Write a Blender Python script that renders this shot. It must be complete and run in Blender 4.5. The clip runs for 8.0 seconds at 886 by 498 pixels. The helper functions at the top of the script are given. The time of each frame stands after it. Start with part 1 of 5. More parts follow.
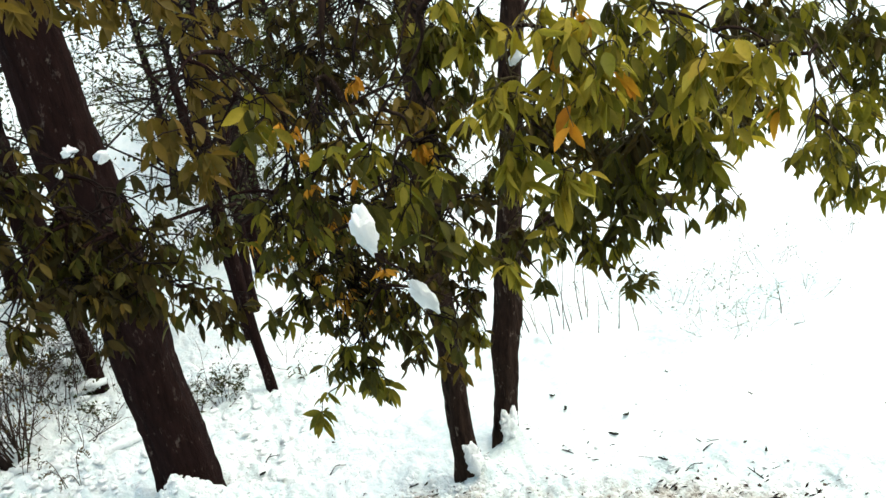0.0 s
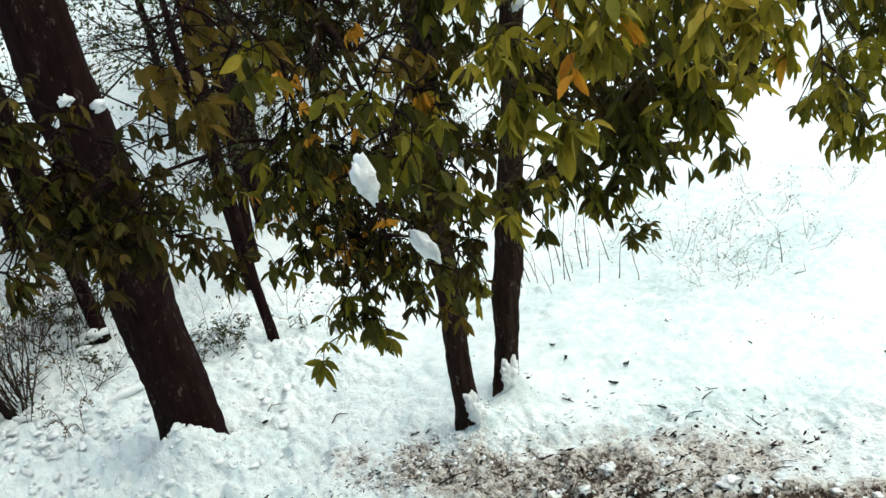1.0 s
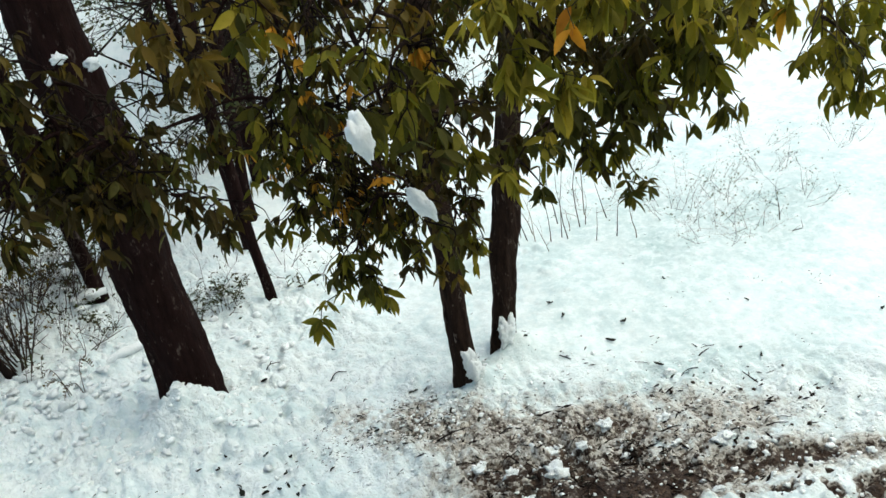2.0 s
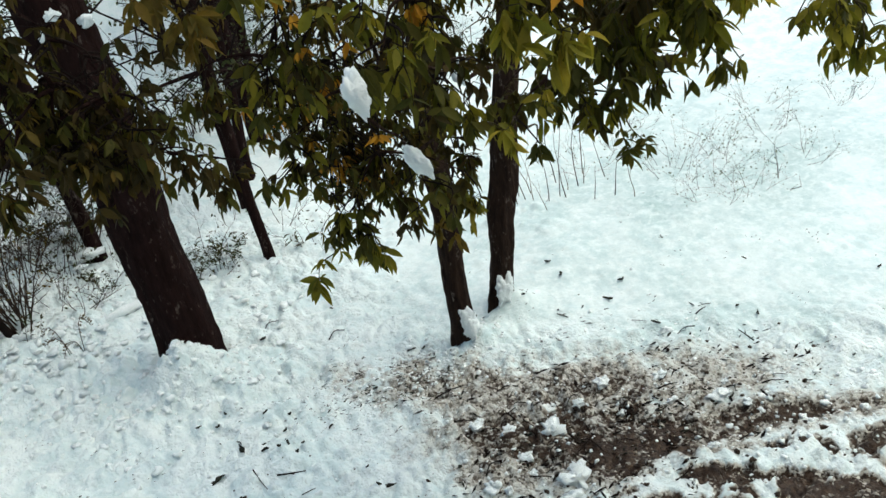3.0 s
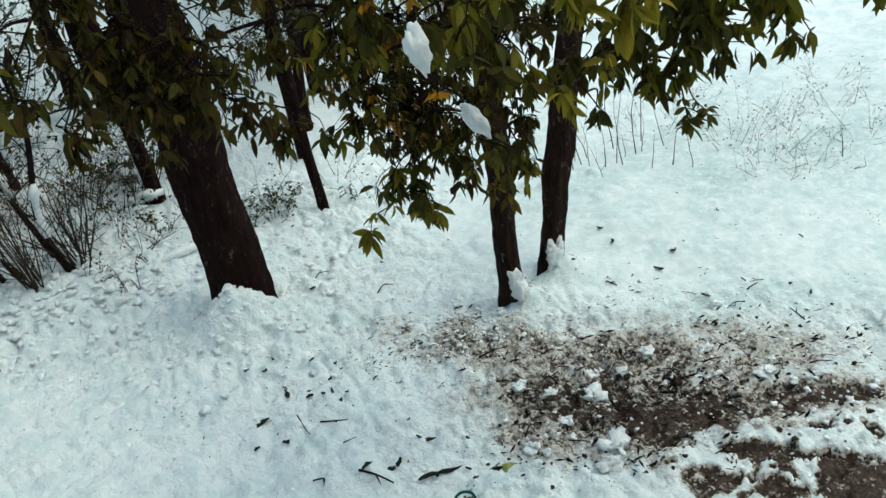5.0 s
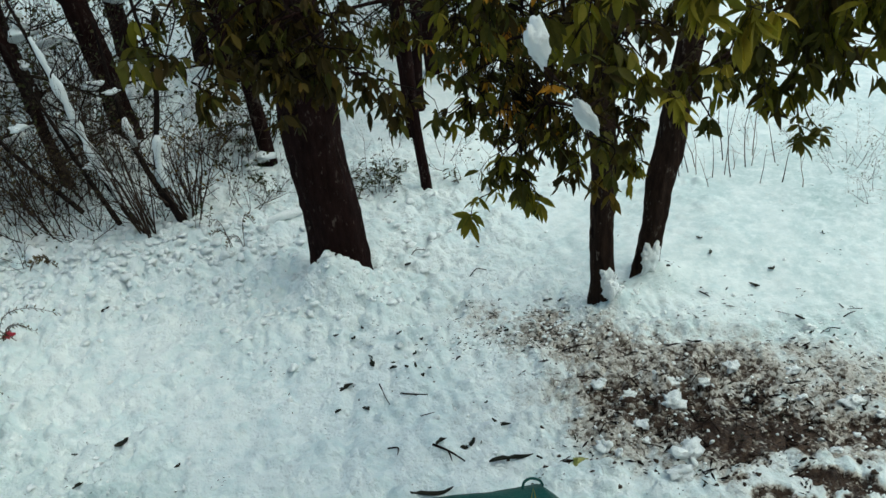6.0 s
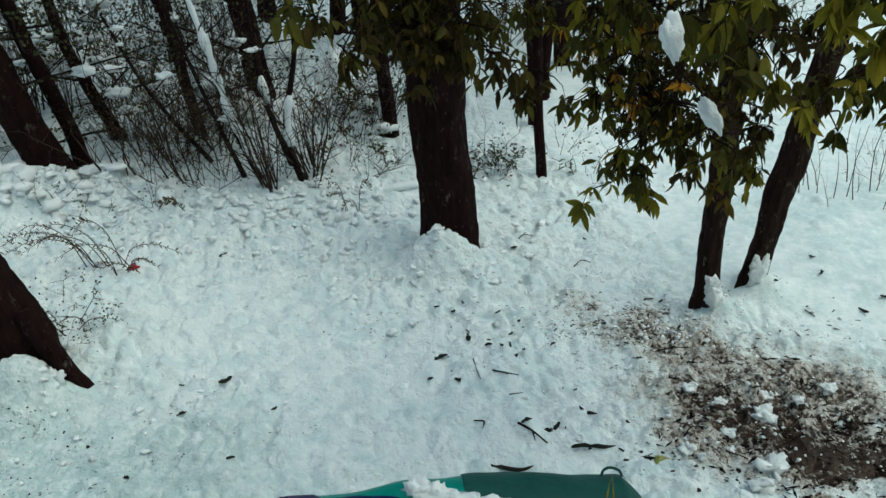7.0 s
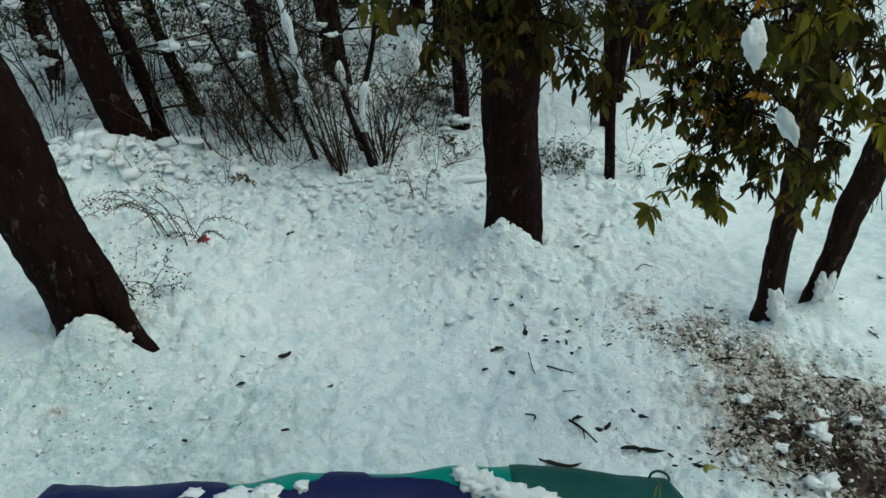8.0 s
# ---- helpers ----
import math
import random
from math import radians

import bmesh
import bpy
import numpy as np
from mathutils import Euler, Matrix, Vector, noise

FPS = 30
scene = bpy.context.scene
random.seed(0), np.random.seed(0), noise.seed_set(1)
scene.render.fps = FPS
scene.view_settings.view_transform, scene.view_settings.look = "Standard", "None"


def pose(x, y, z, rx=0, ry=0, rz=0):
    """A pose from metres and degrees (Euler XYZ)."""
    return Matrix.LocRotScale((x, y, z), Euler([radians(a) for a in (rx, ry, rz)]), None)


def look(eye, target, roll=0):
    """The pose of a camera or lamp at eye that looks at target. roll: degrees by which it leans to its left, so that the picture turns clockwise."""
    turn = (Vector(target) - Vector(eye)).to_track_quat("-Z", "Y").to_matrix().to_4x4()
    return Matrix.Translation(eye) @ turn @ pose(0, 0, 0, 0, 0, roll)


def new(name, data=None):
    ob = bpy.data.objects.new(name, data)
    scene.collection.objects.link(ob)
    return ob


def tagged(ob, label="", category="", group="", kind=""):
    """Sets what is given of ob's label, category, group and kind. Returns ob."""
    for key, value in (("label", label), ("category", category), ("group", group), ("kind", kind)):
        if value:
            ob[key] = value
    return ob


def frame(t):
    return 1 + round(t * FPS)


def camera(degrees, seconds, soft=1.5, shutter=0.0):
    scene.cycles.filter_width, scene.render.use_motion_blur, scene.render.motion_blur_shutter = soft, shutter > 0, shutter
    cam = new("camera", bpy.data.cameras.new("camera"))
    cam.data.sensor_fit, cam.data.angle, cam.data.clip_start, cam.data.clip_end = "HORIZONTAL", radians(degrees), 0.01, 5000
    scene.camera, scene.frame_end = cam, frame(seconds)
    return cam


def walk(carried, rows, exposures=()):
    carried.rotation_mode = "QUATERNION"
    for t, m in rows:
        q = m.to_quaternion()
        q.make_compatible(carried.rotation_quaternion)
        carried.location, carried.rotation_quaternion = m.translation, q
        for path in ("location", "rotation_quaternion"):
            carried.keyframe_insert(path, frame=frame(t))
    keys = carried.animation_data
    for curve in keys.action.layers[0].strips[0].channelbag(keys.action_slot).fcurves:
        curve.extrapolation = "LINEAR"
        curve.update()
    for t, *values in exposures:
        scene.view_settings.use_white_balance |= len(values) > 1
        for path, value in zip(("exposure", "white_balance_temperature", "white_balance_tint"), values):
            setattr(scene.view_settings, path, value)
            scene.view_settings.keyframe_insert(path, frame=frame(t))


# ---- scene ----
# Camera and its walk
cam = camera(50.0, 8.0, soft=1.5)
walk(cam, [
    (0.0, pose(0.159, 0.426, 5.481, 69.957, 8.805, -26.302)),
    (0.5, pose(0.164, 0.448, 5.474, 68.249, 8.872, -26.327)),
    (1.0, pose(0.164, 0.456, 5.472, 66.916, 8.864, -26.335)),
    (1.5, pose(0.168, 0.464, 5.466, 65.666, 8.978, -26.409)),
    (3.0, pose(0.179, 0.454, 5.455, 61.948, 9.026, -26.621)),
    (3.5, pose(0.180, 0.452, 5.451, 60.902, 8.889, -26.022)),
    (4.0, pose(0.175, 0.446, 5.453, 60.240, 8.625, -25.075)),
    (5.5, pose(0.160, 0.391, 5.479, 60.250, 6.487, -18.952)),
    (6.0, pose(0.120, 0.295, 5.515, 60.367, 4.808, -14.018)),
    (6.5, pose(0.084, 0.197, 5.539, 60.383, 3.388, -9.750)),
    (7.0, pose(0.044, 0.097, 5.541, 60.217, 1.820, -5.157)),
    (7.5, pose(0.012, 0.023, 5.542, 59.995, 0.382, -1.009)),
    (8.0, pose(0.000, 0.000, 5.560, 60.000, 0.000, 0.000)),
], exposures=[
    (0.0, 1.29, 6830, -1),
    (1.0, 0.90, 6640, -2.2),
    (1.7, 0.78, 6580, -2.8),
    (3.0, 0.63, 6470, -3.6),
    (4.0, 0.53, 6340, -5.4),
    (5.5, 0.37, 6250, -8),
    (8.0, 0.13, 6120, -11.5),
])

# World and sun: a bright, thinly overcast winter day
SUN_ELEVATION, SUN_AZIMUTH = 66.0, 115.0   # degrees; azimuth from +y towards +x
world = bpy.data.worlds.new("winter_sky")
world.use_nodes = True
scene.world = world
wn = world.node_tree.nodes
sky = wn.new("ShaderNodeTexSky")
sky.sky_type = "NISHITA"
sky.sun_disc = False
sky.sun_elevation = radians(SUN_ELEVATION)
sky.sun_rotation = radians(SUN_AZIMUTH)
sky.air_density, sky.dust_density, sky.ozone_density = 1.0, 4.0, 1.0
wn["Background"].inputs["Strength"].default_value = 0.15
world.node_tree.links.new(sky.outputs["Color"], wn["Background"].inputs["Color"])
sun_data = bpy.data.lights.new("sun", "SUN")
sun_data.energy, sun_data.angle, sun_data.color = 0.62, radians(105), (1.0, 0.96, 0.9)
sun = new("sun", sun_data)
e, a = radians(SUN_ELEVATION), radians(SUN_AZIMUTH)
sun_from = Vector((math.cos(e) * math.sin(a), math.cos(e) * math.cos(a), math.sin(e)))
sun.matrix_world = look(sun_from * 40, (0, 0, 0))


# ---- materials ----
class Nodes:
    """Short hand for building a node material."""

    def __init__(self, name, rough=0.8):
        self.mat = bpy.data.materials.new(name)
        self.mat.use_nodes = True
        self.tree = self.mat.node_tree
        self.bsdf = self.tree.nodes["Principled BSDF"]
        self.bsdf.inputs["Roughness"].default_value = rough

    def node(self, kind, **values):
        n = self.tree.nodes.new(kind)
        for key, value in values.items():
            n.inputs[key.replace("_", " ")].default_value = value
        return n

    def link(self, a, b):
        self.tree.links.new(a, b)

    def coord(self, scale=(1, 1, 1)):
        c = self.node("ShaderNodeTexCoord")
        m = self.node("ShaderNodeMapping")
        m.inputs["Scale"].default_value = scale
        self.link(c.outputs["Object"], m.inputs["Vector"])
        return m.outputs["Vector"]

    def noise(self, vector, scale, detail=4.0, rough=0.6):
        n = self.node("ShaderNodeTexNoise", Scale=scale, Detail=detail, Roughness=rough)
        self.link(vector, n.inputs["Vector"])
        return n.outputs["Fac"]

    def ramp(self, fac, *stops):
        r = self.node("ShaderNodeValToRGB")
        while len(r.color_ramp.elements) < len(stops):
            r.color_ramp.elements.new(0.5)
        for el, (at, col) in zip(r.color_ramp.elements, stops):
            el.position, el.color = at, (*col, 1)
        self.link(fac, r.inputs["Fac"])
        return r.outputs["Color"]

    def mix(self, fac, a, b, blend="MIX"):
        m = self.tree.nodes.new("ShaderNodeMix")
        m.data_type, m.blend_type = "RGBA", blend
        for value, slot in ((fac, 0), (a, 6), (b, 7)):
            if isinstance(value, (int, float)):
                m.inputs[slot].default_value = value
            elif isinstance(value, tuple):
                m.inputs[slot].default_value = (*value, 1)
            else:
                self.link(value, m.inputs[slot])
        return m.outputs[2]

    def math(self, op, a, b=0.0, clamp=False):
        m = self.tree.nodes.new("ShaderNodeMath")
        m.operation, m.use_clamp = op, clamp
        for i, value in enumerate((a, b)):
            if isinstance(value, (int, float)):
                m.inputs[i].default_value = value
            else:
                self.link(value, m.inputs[i])
        return m.outputs[0]

    def bump(self, height, strength, distance):
        b = self.node("ShaderNodeBump", Strength=strength, Distance=distance)
        self.link(height, b.inputs["Height"])
        self.link(b.outputs["Normal"], self.bsdf.inputs["Normal"])

    def colour(self, value):
        if isinstance(value, tuple):
            self.bsdf.inputs["Base Color"].default_value = (*value, 1)
        else:
            self.link(value, self.bsdf.inputs["Base Color"])
        return self


def ground_material():
    """Trodden snow with soil showing through where the mesh's soil value is high."""
    m = Nodes("snow_and_soil", 0.65)
    m.bsdf.inputs["Specular IOR Level"].default_value = 0.15
    v = m.coord()
    warp = m.node("ShaderNodeVectorMath")
    warp.operation = "MULTIPLY_ADD"
    bend = m.node("ShaderNodeTexNoise", Scale=22.0, Detail=2.0)
    m.link(v, bend.inputs["Vector"])
    m.link(bend.outputs["Color"], warp.inputs[0])
    warp.inputs[1].default_value = (0.03, 0.03, 0.03)
    m.link(v, warp.inputs[2])

    def cells(scale):
        c = m.node("ShaderNodeTexVoronoi", Scale=scale)
        m.link(warp.outputs["Vector"], c.inputs["Vector"])
        split = m.node("ShaderNodeSeparateColor")
        m.link(c.outputs["Color"], split.inputs["Color"])
        return split.outputs["Red"], split.outputs["Green"], c.outputs["Distance"]

    pick, pick2, round1 = cells(19)
    small, small2, round2 = cells(46)
    fine, mid, broad = m.noise(v, 70, 4, 0.7), m.noise(v, 7, 5, 0.65), m.noise(v, 1.3, 4, 0.6)
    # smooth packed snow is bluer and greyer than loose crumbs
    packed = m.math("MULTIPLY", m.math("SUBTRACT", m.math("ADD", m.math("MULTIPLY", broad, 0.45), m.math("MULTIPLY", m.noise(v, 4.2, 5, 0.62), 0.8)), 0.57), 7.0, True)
    # broad patches of the snow are mixed towards a dimmer cyan
    darker_attr = m.tree.nodes.new("ShaderNodeAttribute")
    darker_attr.attribute_name = "darker"
    darker_snow = m.math("MULTIPLY", darker_attr.outputs["Fac"], m.math("SUBTRACT", 1.25, m.noise(v, 9, 5, 0.7)))
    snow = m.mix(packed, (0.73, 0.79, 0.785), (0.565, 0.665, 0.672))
    snow = m.mix(darker_snow, snow, (0.32, 0.445, 0.44))
    clump = m.math("MULTIPLY", m.math("SUBTRACT", m.noise(v, 12, 3, 0.55), 0.50), 6.0, True)
    snow = m.mix(m.math("MULTIPLY", clump, 0.55), snow, (0.735, 0.79, 0.78))
    tuft = m.math("MULTIPLY", m.math("SUBTRACT", m.noise(v, 5.5, 4, 0.6), 0.52), 7.0, True)
    snow = m.mix(m.math("MULTIPLY", tuft, 0.5), snow, (0.755, 0.81, 0.80))
    snow = m.mix(m.math("MULTIPLY", small, 0.20), snow, (0.79, 0.83, 0.82))
    smudge = m.math("MULTIPLY", m.math("SUBTRACT", m.noise(v, 3.1, 8, 0.78), 0.60), 7.0, True)
    snow = m.mix(m.math("MULTIPLY", smudge, 0.6), snow, (0.42, 0.45, 0.43))
    snow = m.mix(m.math("MULTIPLY", m.math("SUBTRACT", small2, 0.90), 4.0, True), snow, (0.60, 0.65, 0.63))
    grit = m.math("MULTIPLY", m.math("SUBTRACT", m.noise(v, 24, 3, 0.5), 0.745), 16.0, True)
    snow = m.mix(grit, snow, (0.09, 0.075, 0.06))
    earth = m.ramp(m.noise(v, 13, 6, 0.75), (0.30, (0.010, 0.006, 0.004)), (0.50, (0.034, 0.020, 0.013)), (0.68, (0.085, 0.056, 0.036)))
    slush = m.ramp(m.math("ADD", m.math("MULTIPLY", small, 0.6), m.math("MULTIPLY", fine, 0.5)), (0.24, (0.070, 0.060, 0.050)), (0.44, (0.165, 0.145, 0.120)), (0.64, (0.30, 0.275, 0.235)), (0.95, (0.52, 0.51, 0.47)))
    at = m.tree.nodes.new("ShaderNodeAttribute")
    at.attribute_name = "soil"
    soil = at.outputs["Fac"]
    jitter = m.math("ADD", m.math("MULTIPLY", m.math("SUBTRACT", pick, 0.5), 0.6), m.math("MULTIPLY", m.math("SUBTRACT", small2, 0.5), 0.7))
    jitter = m.math("ADD", jitter, m.math("MULTIPLY", m.math("SUBTRACT", mid, 0.5), 0.8))
    darker = m.math("ADD", soil, m.math("MULTIPLY", jitter, m.math("ADD", 0.25, m.math("MINIMUM", soil, 0.9))))
    to_slush = m.math("MULTIPLY", m.math("SUBTRACT", darker, 0.18), 2.6, True)
    to_earth = m.math("MULTIPLY", m.math("SUBTRACT", darker, 0.62), 4.0, True)
    tinge = m.math("MULTIPLY", m.math("SUBTRACT", soil, 0.06), 2.6, True)
    snow = m.mix(tinge, snow, (0.50, 0.485, 0.44))
    col = m.mix(to_slush, snow, slush)
    col = m.mix(to_earth, col, earth)
    m.colour(col)
    m.link(m.math("SUBTRACT", 0.72, m.math("MULTIPLY", to_earth, 0.3)), m.bsdf.inputs["Roughness"])
    loose = m.math("SUBTRACT", 1.0, m.math("MULTIPLY", packed, 0.75))
    lumps = m.math("ADD", m.math("MULTIPLY", m.math("SUBTRACT", 0.6, round1), m.math("MULTIPLY", pick2, 1.0)), m.math("MULTIPLY", m.math("SUBTRACT", 0.6, round2), m.math("MULTIPLY", small, 0.45)))
    calm = m.tree.nodes.new("ShaderNodeAttribute")
    calm.attribute_name = "untrodden"
    height = m.math("ADD", m.math("MULTIPLY", lumps, loose), m.math("ADD", m.math("MULTIPLY", fine, 0.10), m.math("ADD", m.math("MULTIPLY", clump, 0.2), m.math("MULTIPLY", m.noise(v, 9, 4, 0.55), 1.3))))
    m.bump(m.math("MULTIPLY", height, m.math("SUBTRACT", 1.0, calm.outputs["Fac"])), 0.75, 0.04)
    return m.mat


def snow_material():
    m = Nodes("fresh_snow", 0.6)
    v = m.coord()
    m.colour(m.mix(m.noise(v, 6), (0.76, 0.81, 0.81), (0.86, 0.89, 0.88)))
    m.bump(m.noise(v, 40, 5, 0.7), 0.6, 0.03)
    return m.mat


def bark_material(name, dark, light, lichen=0.0):
    m = Nodes(name, 0.95)
    m.bsdf.inputs["Specular IOR Level"].default_value = 0.04
    v = m.coord((1, 1, 0.22))
    plates, grain = m.noise(v, 16, 6, 0.7), m.noise(v, 70, 4, 0.7)
    col = m.ramp(plates, (0.3, dark), (0.62, light), (0.8, tuple(c * 1.5 for c in light)))
    col = m.mix(m.math("MULTIPLY", grain, 0.5), col, dark)
    if lichen:
        spots = m.noise(m.coord((1, 1, 0.45)), 13, 5, 0.78)
        col = m.mix(m.math("MULTIPLY", m.math("SUBTRACT", spots, 0.585), 8 * lichen, True), col, (0.24, 0.20, 0.17))
    m.colour(col)
    m.bump(m.math("ADD", plates, m.math("MULTIPLY", grain, 0.4)), 0.9, 0.03)
    return m.mat


def leaf_material(name, *tones):
    """A thin leaf: its tone differs from leaf to leaf; light passes through a little."""
    m = Nodes(name, 0.6)
    info = m.node("ShaderNodeObjectInfo")
    geo = m.node("ShaderNodeNewGeometry")
    pick = m.math("FRACT", m.math("ADD", info.outputs["Random"], geo.outputs["Random Per Island"]))
    n = len(tones)
    col = m.ramp(pick, *((i / max(1, n - 1), t) for i, t in enumerate(tones)))
    v = m.coord()
    blot = m.noise(v, 38, 3)
    col = m.mix(m.math("MULTIPLY", m.math("SUBTRACT", blot, 0.5), 1.6, True), col, tuple(c * 0.5 for c in tones[0]))
    m.colour(col)
    m.bsdf.inputs["Specular IOR Level"].default_value = 0.10
    trans = m.node("ShaderNodeBsdfTranslucent")
    m.link(m.mix(1.0, col, (1.0, 1.0, 0.45), "MULTIPLY"), trans.inputs["Color"])
    mixer = m.node("ShaderNodeMixShader", Fac=0.42)
    out = m.tree.nodes["Material Output"]
    m.link(m.bsdf.outputs["BSDF"], mixer.inputs[1])
    m.link(trans.outputs["BSDF"], mixer.inputs[2])
    m.link(mixer.outputs["Shader"], out.inputs["Surface"])
    m.bump(m.noise(v, 90, 2), 0.25, 0.004)
    return m.mat


def cloth_material(name, dark, light, rough=0.55):
    m = Nodes(name, rough)
    m.bsdf.inputs["Specular IOR Level"].default_value = 0.18
    v = m.coord()
    m.colour(m.mix(m.noise(v, 5, 5), dark, light))
    m.bump(m.noise(v, 26, 4, 0.7), 0.5, 0.02)
    return m.mat


GROUND = ground_material()
SNOW = snow_material()
BARK = bark_material("dark_bark", (0.0065, 0.0034, 0.0031), (0.022, 0.0105, 0.009), 0.35)
BARK_B = bark_material("brown_bark", (0.009, 0.006, 0.005), (0.040, 0.024, 0.017), 0.8)
TWIG = bark_material("twig_bark", (0.008, 0.006, 0.006), (0.026, 0.018, 0.014))
YOUNG_TWIG = bark_material("young_twig_bark", (0.03, 0.024, 0.012), (0.11, 0.09, 0.045))
BRUSH = bark_material("brush_stem", (0.022, 0.016, 0.013), (0.085, 0.060, 0.045))
STALK = bark_material("dry_stalk", (0.09, 0.075, 0.06), (0.22, 0.18, 0.14))
SOIL = Nodes("wet_soil", 0.6)
SOIL.bsdf.inputs["Specular IOR Level"].default_value = 0.15
SOIL.colour(SOIL.ramp(SOIL.noise(SOIL.coord(), 14, 6, 0.7), (0.3, (0.018, 0.011, 0.008)), (0.7, (0.07, 0.046, 0.030))))
SOIL.bump(SOIL.noise(SOIL.coord(), 30, 5, 0.7), 0.9, 0.03)
SOIL = SOIL.mat
# dark, lit and bright carry shade and light in the leaf colour
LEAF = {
    "dark": leaf_material("shaded_leaf", (0.032, 0.025, 0.009), (0.045, 0.034, 0.011), (0.064, 0.043, 0.013), (0.030, 0.031, 0.011)),
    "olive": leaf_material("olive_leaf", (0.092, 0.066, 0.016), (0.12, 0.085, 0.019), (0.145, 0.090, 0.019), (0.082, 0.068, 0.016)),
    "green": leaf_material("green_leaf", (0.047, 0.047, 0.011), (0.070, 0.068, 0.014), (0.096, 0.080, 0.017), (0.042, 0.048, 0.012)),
    "lit": leaf_material("lit_green_leaf", (0.112, 0.110, 0.016), (0.165, 0.148, 0.020), (0.205, 0.165, 0.022), (0.118, 0.124, 0.017)),
    "bright": leaf_material("lit_yellow_leaf", (0.25, 0.22, 0.034), (0.34, 0.28, 0.040), (0.38, 0.28, 0.040), (0.25, 0.235, 0.034)),
    "orange": leaf_material("orange_leaf", (0.44, 0.19, 0.02), (0.52, 0.27, 0.03), (0.40, 0.16, 0.02)),
}
LEAF["small"] = leaf_material("small_dark_leaf", (0.028, 0.038, 0.018), (0.044, 0.054, 0.024), (0.065, 0.056, 0.028), (0.036, 0.048, 0.022))
LEAF["slope"] = leaf_material("grey_green_leaf", (0.10, 0.11, 0.075), (0.14, 0.145, 0.10), (0.09, 0.10, 0.06), (0.16, 0.15, 0.11))
LEAF["brush"] = leaf_material("brown_green_brush_leaf", (0.080, 0.060, 0.040), (0.14, 0.100, 0.065), (0.095, 0.088, 0.042), (0.15, 0.105, 0.070))
DEAD_LEAF = leaf_material("withered_leaf", (0.012, 0.014, 0.012), (0.03, 0.03, 0.022), (0.02, 0.026, 0.02))
TARP_GREEN = cloth_material("green_tarpaulin", (0.010, 0.16, 0.13), (0.018, 0.27, 0.21), 0.4)
TARP_DARK = cloth_material("dark_green_tarpaulin", (0.005, 0.040, 0.035), (0.011, 0.082, 0.068))
TARP_BLUE = cloth_material("blue_tarpaulin", (0.004, 0.007, 0.045), (0.007, 0.012, 0.08), 0.5)


# ---- mesh helpers ----
class Acc:
    """Gathers vertices and faces of one mesh."""

    def __init__(self):
        self.v, self.f = [], []

    def add(self, verts, faces):
        o = len(self.v)
        self.v.extend(verts)
        self.f.extend(tuple(i + o for i in face) for face in faces)

    def mesh(self, name, material, smooth=True):
        me = bpy.data.meshes.new(name)
        me.from_pydata([tuple(p) for p in self.v], [], self.f)
        me.materials.append(material)
        me.polygons.foreach_set("use_smooth", [smooth] * len(me.polygons))
        me.update()
        return me


def part(name, mesh, parent, label="", kind=""):
    ob = new(name, mesh)
    ob.parent = parent
    return tagged(ob, label, "", "", kind)


def thing(name, label, category, group="", kind="", at=(0, 0, 0)):
    ob = new(name)
    ob.location = at
    return tagged(ob, label, category, group, kind)


def tube(acc, path, radii, sides=5, wobble=0.0, rng=random, cap=True):
    """A bent tapered tube along path."""
    rings, prev = [], None
    o = len(acc.v)
    n = len(path)
    for i, p in enumerate(path):
        p = Vector(p)
        d = (Vector(path[min(i + 1, n - 1)]) - Vector(path[max(i - 1, 0)])).normalized()
        if prev is None:
            side = d.orthogonal().normalized()
        else:
            side = (prev - d * prev.dot(d))
            side = side.normalized() if side.length > 1e-6 else d.orthogonal().normalized()
        prev = side
        other = d.cross(side)
        for k in range(sides):
            t = 2 * math.pi * k / sides
            r = radii[i] * (1 + wobble * (rng.random() - 0.5))
            acc.v.append(p + side * (math.cos(t) * r) + other * (math.sin(t) * r))
    for i in range(n - 1):
        for k in range(sides):
            a, b = o + i * sides + k, o + i * sides + (k + 1) % sides
            acc.f.append((a, b, b + sides, a + sides))
    if cap:
        acc.f.append(tuple(o + (n - 1) * sides + k for k in range(sides)))
        acc.f.append(tuple(o + k for k in reversed(range(sides))))


def smooth_path(points, steps):
    """A Catmull-Rom curve through the points."""
    pts = [Vector(p) for p in points]
    pts = [pts[0] * 2 - pts[1]] + pts + [pts[-1] * 2 - pts[-2]]
    out = []
    for i in range(1, len(pts) - 2):
        a, b, c, d = pts[i - 1:i + 3]
        for k in range(steps):
            t = k / steps
            out.append(0.5 * (2 * b + (c - a) * t + (2 * a - 5 * b + 4 * c - d) * t * t + (3 * b - a - 3 * c + d) * t ** 3))
    out.append(pts[-2])
    return out


